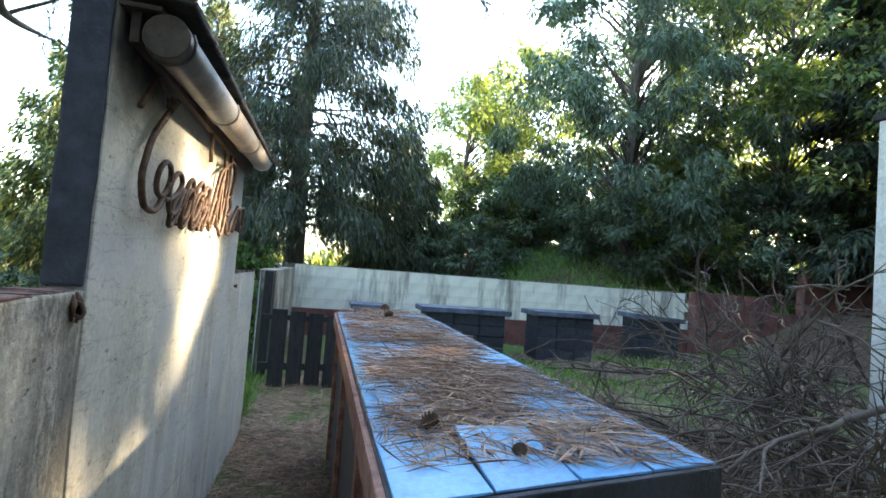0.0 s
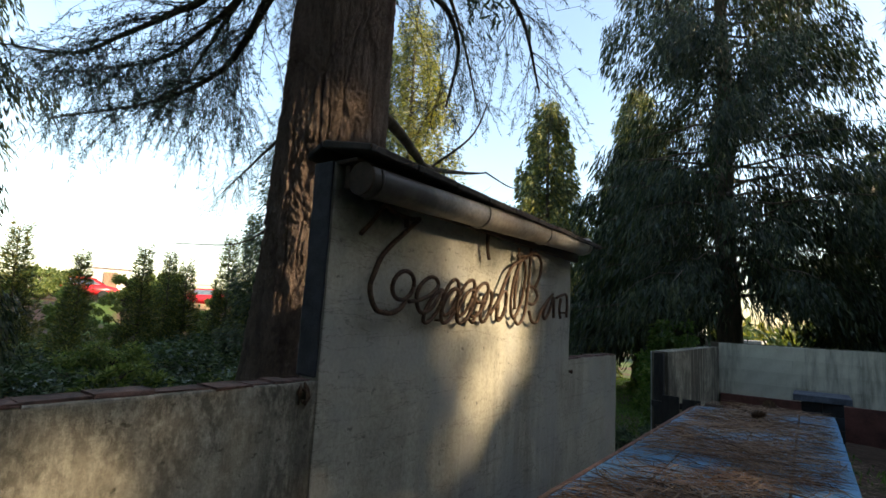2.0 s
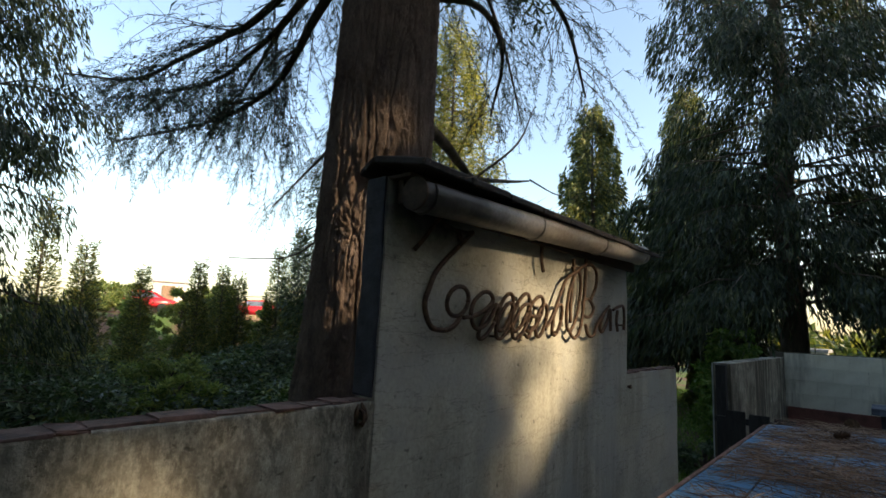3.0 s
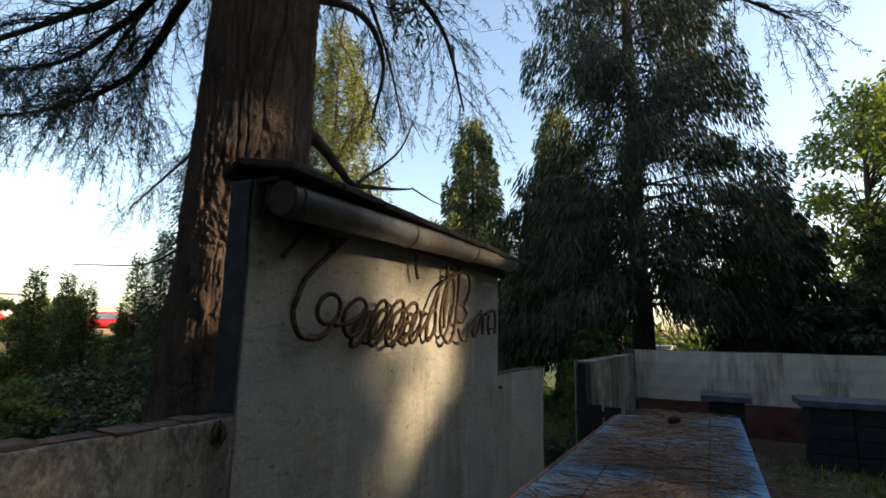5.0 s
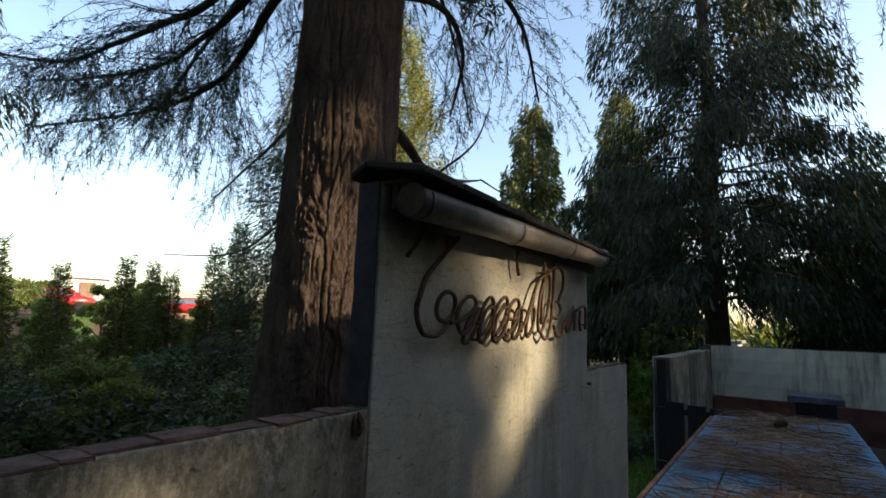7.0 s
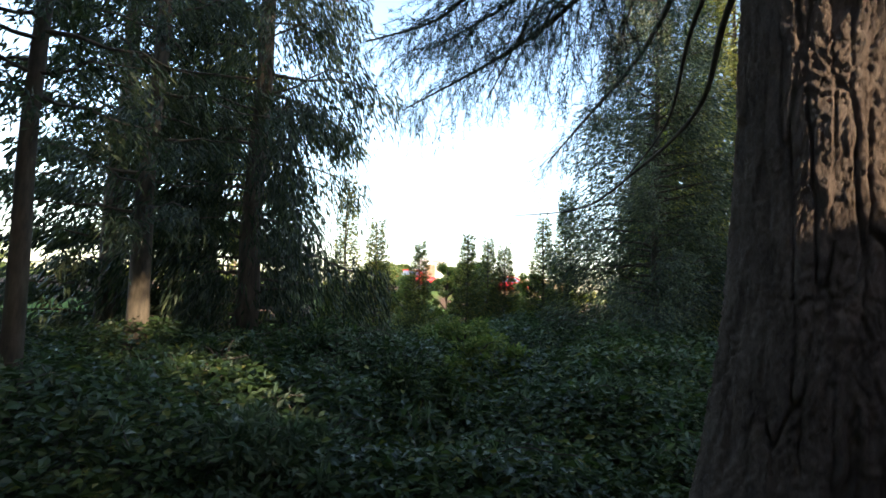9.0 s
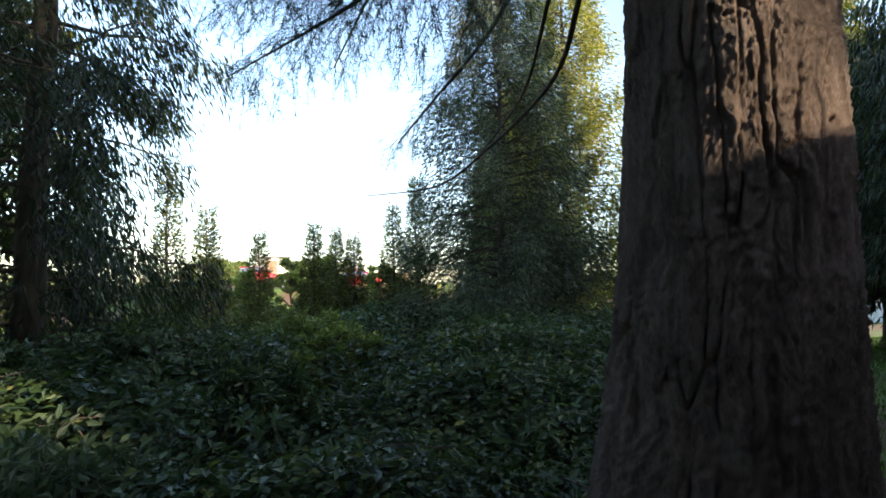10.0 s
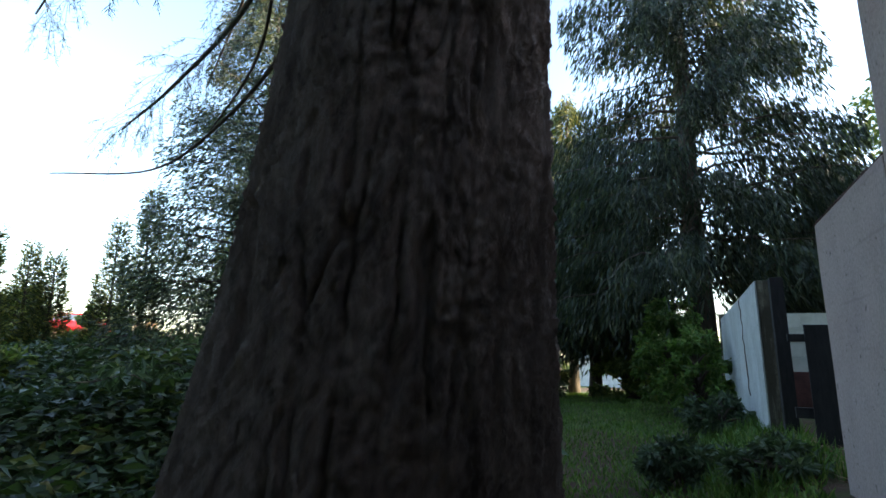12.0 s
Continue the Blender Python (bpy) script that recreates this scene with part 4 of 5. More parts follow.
def pine_limb(ctrl, r0, fine=1.0, seed=0, bare=False):
    """A limb through control points with side shoots and hanging twigs."""
    g = np.random.default_rng(seed)
    c = catmull([Vector(p) - Vector((PX, PY, 0)) for p in ctrl], 8)
    n = len(c)
    w = Batch()
    w.add(tube(c, [r0 * (1 - 0.85 * k / (n - 1)) + 0.004 for k in range(n)], 7))
    w.make("limb", M_BARKFAR, pine)
    if bare:
        return
    total = sum((c[k + 1] - c[k]).length for k in range(n - 1))
    for k in range(int(total * 7 * fine)):
        f = 0.12 + 0.88 * g.random() ** 0.75
        i = min(n - 2, int(f * (n - 1)))
        p, d = c[i], (c[i + 1] - c[i]).normalized()
        flat = d.cross(Vector((0, 0, 1))).normalized() * (1 if k % 2 else -1)
        L = g.uniform(0.3, 1.0) * (1.2 - 0.55 * f)
        q, tw = Vector(p), [Vector(p)]
        v = (d * 0.75 + flat * g.uniform(0.3, 1.0) + Vector((0, 0, g.uniform(-0.45, 0.15)))).normalized()
        for _ in range(6):
            q = q + v * L / 6
            tw.append(Vector(q))
            v = (v + Vector((0, 0, -0.10)) + Vector(g.normal(0, 0.12, 3))).normalized()
        limb_wood.add(tube(tw, [0.007, 0.006, 0.005, 0.004, 0.003, 0.003, 0.002], 4, False))
        limb_leaf.append(needles_along(tw[1:], 42, 0.08, 0.6, g, 0.05, 0.006))
        for _ in range(5):
            k2 = g.integers(1, 7)
            s2 = Vector(g.normal(0, 1, 3)).normalized()
            m = g.uniform(0.10, 0.30)
            e = [tw[k2], tw[k2] + (v * 0.6 + s2 * 0.7) * m, tw[k2] + (v * 0.9 + s2 * 0.9 + Vector((0, 0, -0.45))) * m * 1.5]
            limb_wood.add(tube(e, [0.003, 0.0025, 0.002], 3, False))
            limb_leaf.append(needles_along(e[1:], 110, 0.08, 0.6, g, 0.1, 0.006))


pine_limb([(PX, PY, 5.2), (-2.63, 1.38, 4.54), (-3.0, 1.38, 4.17), (-3.5, 1.39, 3.95), (-4.95, 1.41, 3.97), (-8.6, 1.47, 4.5)], 0.05, 1.4, seed=1)
pine_limb([(PX, PY, 5.3), (-2.93, 1.29, 4.61), (-3.5, 1.26, 4.41), (-4.36, 1.21, 4.27), (-6.33, 1.09, 4.55)], 0.042, 1.4, seed=2)
pine_limb([(PX, PY, 5.3), (-3.14, 1.11, 4.6), (-3.7, 1.01, 4.5), (-4.5, 0.87, 4.42), (-5.4, 0.73, 4.4), (-7.24, 0.41, 4.9)], 0.042, 1.4, seed=3)
pine_limb([(PX, PY, 4.6), (-3.2, 2.6, 5.0), (-5.4, 3.9, 4.8), (-7.6, 4.6, 4.5), (-8.6, 4.6, 4.0)], 0.055, 0.6, seed=4)
pine_limb([(PX, PY, 5.2), (-3.4, 1.9, 5.7), (-6.0, 2.6, 5.6), (-8.6, 3.2, 5.1)], 0.055, 0.6, seed=5)
pine_limb([(PX, PY, 4.8), (-1.3, 2.6, 5.2), (-1.1, 3.4, 5.0), (-1.2, 4.2, 4.4)], 0.05, seed=6)
pine_limb([(PX, PY, 5.0), (-0.5, 2.4, 5.3), (0.9, 3.4, 5.2), (2.2, 4.1, 4.6)], 0.05, seed=7)
pine_limb([(PX, PY, 4.3), (-1.3, 2.1, 4.5), (-1.25, 2.5, 4.2), (-1.5, 2.7, 3.7)], 0.04, seed=8)
pine_limb([(PX, PY, 6.0), (0.4, 1.9, 6.4), (2.6, 2.8, 6.0), (4.6, 3.8, 5.2)], 0.06, 0.6, seed=9)
pine_limb([(PX, PY, 5.6), (-2.8, 0.2, 6.0), (-4.4, -0.6, 5.8), (-6.2, -0.9, 5.2)], 0.05, 0.6, seed=10)
pine_limb([(PX, PY, 6.4), (-2.6, 3.4, 6.8), (-3.4, 5.6, 6.6), (-4.2, 7.6, 5.9)], 0.055, 0.6, seed=12)
pine_limb([(PX, PY, 6.8), (-4.4, 3.4, 7.4), (-7.4, 5.6, 7.0), (-9.6, 6.8, 6.2)], 0.06, 0.6, seed=13)
# bare dead limbs hanging out over the brambles
pine_limb([(PX, PY, 3.95), (-2.77, 2.15, 3.6), (-3.6, 2.8, 3.15), (-5.1, 3.45, 2.92), (-6.3, 3.62, 2.66), (-7.6, 3.25, 2.66)], 0.028, seed=14, bare=True)
pine_limb([(PX, PY, 4.1), (-2.95, 2.02, 3.6), (-4.1, 2.95, 3.2), (-5.5, 3.6, 2.85)], 0.022, seed=15, bare=True)
pine_limb([(PX, PY, 3.5), (-1.62, 2.05, 3.32), (-1.8, 2.63, 3.24), (-2.0, 3.14, 3.26), (-2.5, 4.6, 3.66), (-2.95, 5.85, 4.05)], 0.06, seed=16, bare=True)
pine_limb([(-2.0, 3.14, 3.26), (-1.7, 3.5, 3.7), (-1.6, 3.7, 4.2)], 0.014, seed=17, bare=True)
pine_limb([(-2.9, 5.8, 4.05), (-2.8, 6.4, 3.95), (-2.9, 7.0, 4.05)], 0.012, seed=18, bare=True)
tagged(limb_wood.make("twig_work", M_BARKFAR, pine), kind="stuff")
# the high crown, added to block skylight, seen only as a dark needle roof
for k in range(90):
    az, z = k * 2.399963, 6.6 + 7.5 * (k / 90)
    R = 5.8 * (1 - 0.75 * (k / 90)) * gp.uniform(0.75, 1.1)
    n = int(150 * R)
    s = gp.random(n) ** 0.6 * R
    pos = np.stack([np.cos(az) * s, np.sin(az) * s, z + 0.15 * s - 0.045 * s ** 2], 1) + gp.normal(0, 0.28, (n, 3))
    limb_leaf.append(cards(pos, gp.normal(0, 1, (n, 3)) + np.array([math.cos(az), math.sin(az), -0.3]), gp.uniform(0.16, 0.34, n), gp.uniform(0.03, 0.06, n), gp))
cards_ob("crown", limb_leaf, M_PINE, pine)


# ---- other trees ----
def conifer(at, h, r_trunk, crown_r, z_low, n_br, per, L, W, seed, label, mat=None, droop=0.10, lean=0.0, name="conifer_tree", hang=0.8, group="", power=0.75, skip=None, puff=0.0):
    """A conifer: tapered trunk, drooping boughs and hanging sprays."""
    g = np.random.default_rng(seed)
    x0, y0 = at
    z0 = float(ground_z(x0, y0))
    ob = thing(name, (x0, y0, z0), label, "tree", group)
    b = Batch()
    pts = [(lean * z + 0.04 * math.sin(z), 0.03 * math.sin(1.3 * z), z) for z in np.linspace(-0.3, h, 22)]
    b.add(tube(pts, [r_trunk * (1 - 0.93 * (k / 21)) * (1 + 0.5 * math.exp(-k * 1.1)) + 0.006 for k in range(22)], 12, jit=0.05))
    b.make("trunk", M_BARKFAR, ob)
    wood, leaf = Batch(), []
    for i in range(n_br):
        f = (i + g.random()) / n_br
        z = z_low + (h - z_low) * f ** 1.1
        az = i * 2.399963 + g.normal(0, 0.35)
        R = crown_r * max(0.05, (1 - f) ** power) * g.uniform(0.7, 1.12) + 0.15
        o = np.array([lean * z, 0, z])
        d = np.array([math.cos(az), math.sin(az), 0])
        ns_ = 7
        s = np.linspace(0, R, ns_)
        rise = g.uniform(-0.05, 0.28)
        P = o + d * s[:, None] + np.array([0, 0, 1.0]) * (rise * s - droop * s ** 2)[:, None]
        P[1:] += g.normal(0, 0.05 * R / 3, (ns_ - 1, 3))
        reach = ns_
        if skip is not None:
            clear = skip(P + np.array([x0, y0, z0]))
            reach = ns_ if clear.all() else int(np.argmin(clear))
        if reach > 1:
            wood.add(tube([Vector(p) for p in P[:reach]], list(np.linspace(0.012 + 0.010 * R, 0.004, ns_))[:reach], 4, False))
        n = int(per * R)
        t = (0.16 + 0.84 * g.random(n) ** 0.7) * (ns_ - 1.001)
        k = t.astype(int)
        ff = (t - k)[:, None]
        pos = P[k] * (1 - ff) + P[k + 1] * ff
        side = np.cross(d, [0, 0, 1])
        pos = pos + side * g.normal(0, 0.16, n)[:, None] * (0.4 + 0.3 * R) + np.array([0, 0, 1]) * (-np.abs(g.normal(0, 0.28 * abs(hang), n)) + puff * g.normal(0, 1, n))[:, None]
        ax = d * 0.55 + side * g.normal(0, 0.5, n)[:, None] + g.normal(0, 0.25, (n, 3)) + np.array([0, 0, -hang])
        if skip is not None:
            keep = skip(pos + np.array([x0, y0, z0]))
            pos, ax, n = pos[keep], ax[keep], int(keep.sum())
        if n:
            leaf.append(cards(pos, ax, g.uniform(0.55, 1.25, n) * L, g.uniform(0.7, 1.3, n) * W, g))
    tagged(wood.make("bough_work", M_BARKFAR, ob), kind="stuff")
    cards_ob("crown", leaf, mat or M_SPRUCE, ob)
    return ob


def leafy_tree(at, h, r_trunk, crown, n_cl, per, L, W, seed, label, mat, z_low=1.0, name="broadleaf_tree", trunk=True, hang=0.4, group="", skip=None, cat="tree"):
    """A broadleaved tree or shrub: stems, limbs to each clump, leaves in uneven clumps."""
    g = np.random.default_rng(seed)
    x0, y0 = at
    z0 = float(ground_z(x0, y0))
    ob = thing(name, (x0, y0, z0), label, cat, group)
    b = Batch()
    b.add(tube([(0.05 * math.sin(z), 0.05 * math.cos(1.2 * z), z) for z in np.linspace(-0.2, h * 0.9, 12)], [r_trunk * (1 - 0.85 * k / 11) for k in range(12)], 9, jit=0.06))
    b.make("trunk", M_BARKFAR, ob)
    wood, leaf = Batch(), []
    for i in range(n_cl):
        f = g.random()
        z = z_low + (h - z_low) * f
        env = crown * (0.35 + 0.9 * math.sin(math.pi * min(0.98, 0.22 + 0.78 * f)) ** 0.8) * g.uniform(0.45, 1.08)
        az = g.uniform(0, 2 * np.pi)
        c = np.array([env * math.cos(az), env * math.sin(az), z])
        wood.add(tube([Vector((0, 0, max(0.1, z - env * 0.7))), Vector(c * np.array([0.5, 0.5, 1]) - np.array([0, 0, env * 0.15])), Vector(c)], [0.02 + r_trunk * 0.12, 0.015, 0.005], 4, False))
        n = int(per * g.uniform(0.6, 1.3))
        rad = crown * g.uniform(0.14, 0.26)
        q = unit(g.normal(size=(n, 3))) * (g.random(n) ** 0.5)[:, None] * rad * np.array([1.1, 1.1, 0.75])
        pos = c + q
        ax = unit(q) * 0.6 + g.normal(0, 0.5, (n, 3)) + np.array([0, 0, -hang])
        if skip is not None:
            keep = skip(pos + np.array([x0, y0, z0]))
            pos, ax, n = pos[keep], ax[keep], int(keep.sum())
        if n:
            leaf.append(cards(pos, ax, g.uniform(0.6, 1.2, n) * L, g.uniform(0.7, 1.2, n) * W, g))
    tagged(wood.make("limb_work", M_BARKFAR, ob), kind="stuff")
    cards_ob("crown", leaf, mat, ob)
    return ob


SUNV = np.array(SUN)


def gap(targets):
    """True for leaves that stay clear of the chinks through which the low sun gets in."""
    def f(p):
        ok = np.ones(len(p), bool)
        for c, rad in targets:
            w = p - np.array(c)
            along = w @ SUNV
            off = np.linalg.norm(w - along[:, None] * SUNV, axis=1)
            die = np.abs(np.sin(p @ np.array([127.1, 311.7, 74.7])) * 43758.5) % 1.0
            ok &= ~((along > 0) & (die > smooth01(0.5 * rad, 2.1 * rad, off)))
        return ok
    return f


CHINK = gap([((0, 1.40, 1.84), 0.25), ((0, 0.92, 1.86), 0.20), ((0, 1.30, 1.55), 0.13), ((0, 0.97, 1.40), 0.085), ((0, 0.64, 1.08), 0.08), ((0, 0.40, 0.86), 0.07), ((0, -0.78, 1.28), 0.135), ((0, -0.38, 1.24), 0.06),
             ((-1.25, 1.18, 3.24), 0.22), ((-1.25, 0.97, 2.5), 0.30), ((-1.25, 0.93, 1.95), 0.20), ((-1.25, 1.36, 1.9), 0.18), ((1.17, 0.75, 1.13), 0.17), ((-10.2, 12.6, 6.5), 2.8)])
SLIT = gap([((-10.0, 13.0, 8.4), 1.3), ((-10.0, 13.0, 6.0), 0.9), ((-9.5, 23.0, 6.0), 0.7), ((-4.6, 24.0, 8.0), 0.9)])

# beyond the back wall
conifer((-0.28, 13.7), 20, 0.30, 3.9, 2.6, 180, 200, 0.30, 0.040, 31, "tall spruce with long drooping boughs behind the back wall", droop=0.06, hang=1.6, power=0.42, skip=SLIT)
conifer((-3.2, 16.5), 8.0, 0.2, 2.6, 1.9, 130, 170, 0.32, 0.06, 32, "dark dense spruce behind the return wall", droop=0.07, hang=1.2, power=0.55, skip=SLIT)
conifer((-9.5, 23.0), 14, 0.22, 3.6, 0.8, 120, 160, 0.34, 0.08, 33, "sunlit blue-green conifer beyond the lawn", M_CYPRESS, droop=0.04, power=0.6, puff=0.3)
# takes the yellower cypress sprays so its colour carries some of the sunlight
conifer((-5.2, 24.0), 14.5, 0.22, 2.9, 2.4, 110, 150, 0.32, 0.07, 34, "conifer with sunlit sprays beyond the lawn", M_CYPRESS, droop=0.06, power=0.6, puff=0.2)
conifer((3.2, 16.5), 6.5, 0.15, 3.0, 0.4, 90, 160, 0.34, 0.06, 35, "low spreading spruce behind the back wall", droop=0.10, hang=1.2)
leafy_tree((10.2, 13.4), 12, 0.3, 3.3, 210, 210, 0.26, 0.075, 36, "large grey-green tree hung with drooping leaves above the bank", M_LAUREL, 0.4, hang=1.2, skip=CHINK)
leafy_tree((6.6, 21.0), 8.5, 0.18, 3.2, 110, 160, 0.24, 0.10, 37, "bright green young tree on the bank", M_YELLOW, 0.3)
leafy_tree((10.5, 24.0), 11, 0.2, 3.6, 110, 150, 0.28, 0.12, 38, "yellow-green tree lit from behind", M_YELLOW, 0.4)
leafy_tree((5.4, 15.2), 2.6, 0.06, 1.6, 50, 130, 0.22, 0.08, 39, "low green shrub behind the wall", M_LAUREL, 0.1, "shrub", cat="shrub")
leafy_tree((8.0, 16.0), 3.0, 0.08, 1.8, 50, 130, 0.22, 0.08, 40, "low green shrub on the bank", M_LAUREL, 0.1, "shrub", cat="shrub")
leafy_tree((13.6, 11.6), 3.4, 0.08, 2.0, 60, 140, 0.20, 0.08, 41, "green shrub on the bank above the red wall", M_LAUREL, 0.1, "shrub", cat="shrub")
for k, (x, y, h, m) in enumerate(((15.5, 15.5, 14, M_YELLOW), (17.5, 12.4, 14, M_YELLOW), (20.0, 17.0, 14, M_YELLOW), (14.2, 19.5, 13, M_LAUREL), (22.0, 12.5, 15, M_YELLOW), (13.8, 11.0, 12, M_YELLOW))):
    leafy_tree((x, y), h, 0.15, 3.0, 95, 120, 0.26, 0.11, 50 + k, "slender woodland tree with sunlit leaves on the bank", m, 3.0 if k else 1.0, group="woodland trees", skip=CHINK)

for k, (x, y, h, c) in enumerate(((9.5, 12.2, 2.6, 1.5), (11.6, 12.4, 3.2, 1.7), (12.8, 14.5, 3.4, 1.8), (15.0, 12.8, 3.6, 1.8), (17.0, 15.0, 4.0, 2.0), (7.4, 18.0, 3.4, 1.8), (12.0, 18.5, 4.0, 2.2), (16.5, 10.5, 3.4, 1.7))):
    leafy_tree((x, y), h, 0.07, c, 60, 130, 0.22, 0.08, 120 + k, "dense green understorey shrub on the bank", (M_LAUREL, M_YELLOW, M_IVY)[k % 3], 0.1, "shrub", cat="shrub", group="understorey shrubs")
# conifers added mostly out of view to block the low sun
conifer((13.2, 2.7), 15, 0.24, 3.2, 1.0, 120, 130, 0.34, 0.08, 130, "dark conifer added at the edge of the wood to block the sun", M_SPRUCE, 0.06, power=0.4, skip=CHINK, group="wood edge")
conifer((18.0, 4.4), 16, 0.24, 3.4, 1.0, 110, 120, 0.38, 0.09, 131, "dark conifer added at the edge of the wood to block the sun", M_SPRUCE, 0.06, power=0.4, skip=CHINK, group="wood edge")
conifer((20.5, 10.0), 17, 0.24, 3.4, 1.0, 100, 110, 0.38, 0.09, 132, "dark conifer added at the edge of the wood to block the sun", M_SPRUCE, 0.06, power=0.4, skip=CHINK, group="wood edge")

conifer((15.6, 9.2), 16, 0.24, 3.2, 1.0, 110, 120, 0.36, 0.09, 133, "dark conifer added at the edge of the wood to block the sun", M_SPRUCE, 0.06, power=0.4, skip=CHINK, group="wood edge")
conifer((17.6, 5.95), 21, 0.2, 3.6, 1.0, 110, 120, 0.36, 0.09, 135, "dark conifer added at the edge of the wood to block the sun", M_SPRUCE, 0.06, power=0.35, skip=CHINK, group="wood edge")
conifer((16.2, 0.6), 16, 0.24, 3.4, 1.0, 110, 120, 0.36, 0.09, 134, "dark conifer added at the edge of the wood to block the sun", M_SPRUCE, 0.06, power=0.4, skip=CHINK, group="wood edge")

# beyond the brambles
conifer((-9.6, 8.6), 11.5, 0.13, 2.75, 0.5, 180, 240, 0.17, 0.028, 61, "feathery cypress with yellow-lit edges beyond the brambles", M_BLUECYPRESS, 0.02, power=0.6, hang=0.5, puff=0.22)
conifer((-10.6, 12.9), 13.5, 0.16, 3.1, 0.4, 150, 190, 0.20, 0.045, 69, "tall cypress coloured yellow-green as if the sun reached it", M_SUNNY_CYPRESS, 0.02, power=0.55, hang=0.35, puff=0.35)
conifer((-14.2, 14.2), 9.5, 0.15, 2.8, 0.4, 110, 200, 0.24, 0.06, 62, "grey-green cypress beyond the brambles", M_CYPRESS, 0.03, hang=0.4, power=0.6, puff=0.3)
conifer((-12.1, -0.70), 22, 0.24, 2.85, 0.6, 145, 215, 0.27, 0.036, 63, "tall dark cypress with hanging sprays beside the clearing", M_SPRUCE, 0.05, lean=0.02, power=0.16, puff=0.20, hang=1.3)
conifer((-10.0, -2.5), 15, 0.17, 2.0, 2.6, 75, 150, 0.22, 0.028, 64, "tall dark conifer beside the clearing", M_SPRUCE, 0.05, lean=0.03, power=0.35)
conifer((-6.8, -3.2), 13, 0.10, 1.5, 3.6, 60, 170, 0.13, 0.03, 65, "slender leaning conifer close to the path", M_SPRUCE, 0.06, lean=0.04, power=0.4)
conifer((-14.6, -3.6), 14, 0.2, 2.3, 0.4, 65, 110, 0.20, 0.05, 66, "dark conifer behind the clearing", M_SPRUCE, 0.05, power=0.4)
conifer((-12.6, -3.4), 14, 0.2, 2.4, 0.6, 60, 90, 0.28, 0.07, 67, "dark conifer behind the clearing", M_SPRUCE, 0.06, power=0.4)
conifer((-16.0, -1.5), 12, 0.2, 2.6, 0.3, 80, 80, 0.32, 0.09, 68, "grey-green cypress behind the clearing", M_CYPRESS, 0.05, power=0.5)
for k, (az, d, h) in enumerate(((74, 15, 3.2), (69, 16.5, 2.7), (63.5, 16, 2.7), (61.2, 17, 2.7), (59.3, 16, 2.3), (55, 15.5, 3.2), (52.5, 14.5, 3.8), (77.5, 14, 4.2))):
    a = math.radians(az)
    conifer((-0.46 - d * math.sin(a), -1.15 + d * math.cos(a)), h + 0.75, 0.05, 0.62 if k else 0.95, 0.05, 90, 190, 0.13, 0.03, 70 + k, "small ragged cypress in the boundary row", M_CYPRESS, -0.1, name="hedge_cypress", hang=-0.35, group="boundary cypresses", power=1.05, puff=0.12)
for k, (az, d, h, c) in enumerate(((73, 34, 1.6, 1.3), (64.6, 33, 1.9, 0.8), (62.2, 34, 2.2, 0.8), (70.8, 40, 1.8, 0.8), (53, 34, 1.8, 1.2))):
    a = math.radians(az)
    leafy_tree((-0.46 - d * math.sin(a), -1.15 + d * math.cos(a)), h, 0.05, c, 50, 110, 0.18, 0.10, 85 + k, "sunlit yellow-green bush beyond the boundary", M_YELLOW, 0.2, "bush", cat="shrub")

for k, (x, y, h, c) in enumerate(((-22.7, 8.9, 3.5, 0.8), (-22.0, 10.3, 3.7, 0.75), (-24.0, 7.3, 2.9, 0.7), (-21.0, 12.6, 3.2, 1.0), (-25.0, 4.6, 3.0, 1.1))):
    leafy_tree((x, y), h, 0.05, c, 70, 120, 0.15, 0.075, 140 + k, "bright yellow-green bush beyond the cypress row", M_YELLOW, 0.2, "bush", cat="shrub", group="yellow bushes")
# the yellow-green clumps stand for sunlit tufts, the light put into leaf colour
for k, (x, y, h, c) in enumerate(((-5.6, 0.9, 0.95, 0.55), (-6.9, 2.3, 1.15, 0.7), (-4.6, 2.9, 0.9, 0.5), (-8.2, 0.4, 1.25, 0.75), (-6.2, 4.4, 1.1, 0.6), (-9.4, 3.2, 1.35, 0.9), (-4.4, -0.9, 0.8, 0.5), (-7.6, -1.2, 1.1, 0.7))):
    leafy_tree((x, y), h, 0.02, c, 46, 100, 0.11, 0.042, 150 + k, "arching clump of bramble and fern in the thicket", (M_IVY, M_YELLOW, M_LAUREL, M_IVY)[k % 4], 0.15, "bramble_clump", cat="shrub", group="bramble clumps", hang=0.2)

# unseen conifers added behind the path to hold back skylight
for k, (x, y, h) in enumerate(((3.2, -5.6, 14), (7.2, -4.2, 15), (-3.2, -6.6, 15), (11.5, -1.2, 15), (-7.2, -7.8, 15), (0.2, -9.6, 16), (6.0, -10.0, 16))):
    conifer((x, y), h, 0.24, 3.0, 1.5, 80, 75, 0.44, 0.13, 100 + k, "unseen dark conifer added behind the path to hold back skylight", M_SPRUCE, 0.07, group="grove behind the path", power=0.45, skip=CHINK)
leafy_tree((-0.62, 8.2), 1.25, 0.03, 0.36, 50, 100, 0.11, 0.05, 91, "light green leafy shrub beside the return wall", M_GRASS, 0.1, "shrub", cat="shrub")
leafy_tree((-0.95, 10.4), 2.0, 0.05, 0.6, 70, 120, 0.12, 0.06, 92, "leafy green shrub beside the return wall", M_GRASS, 0.1, "shrub", cat="shrub")
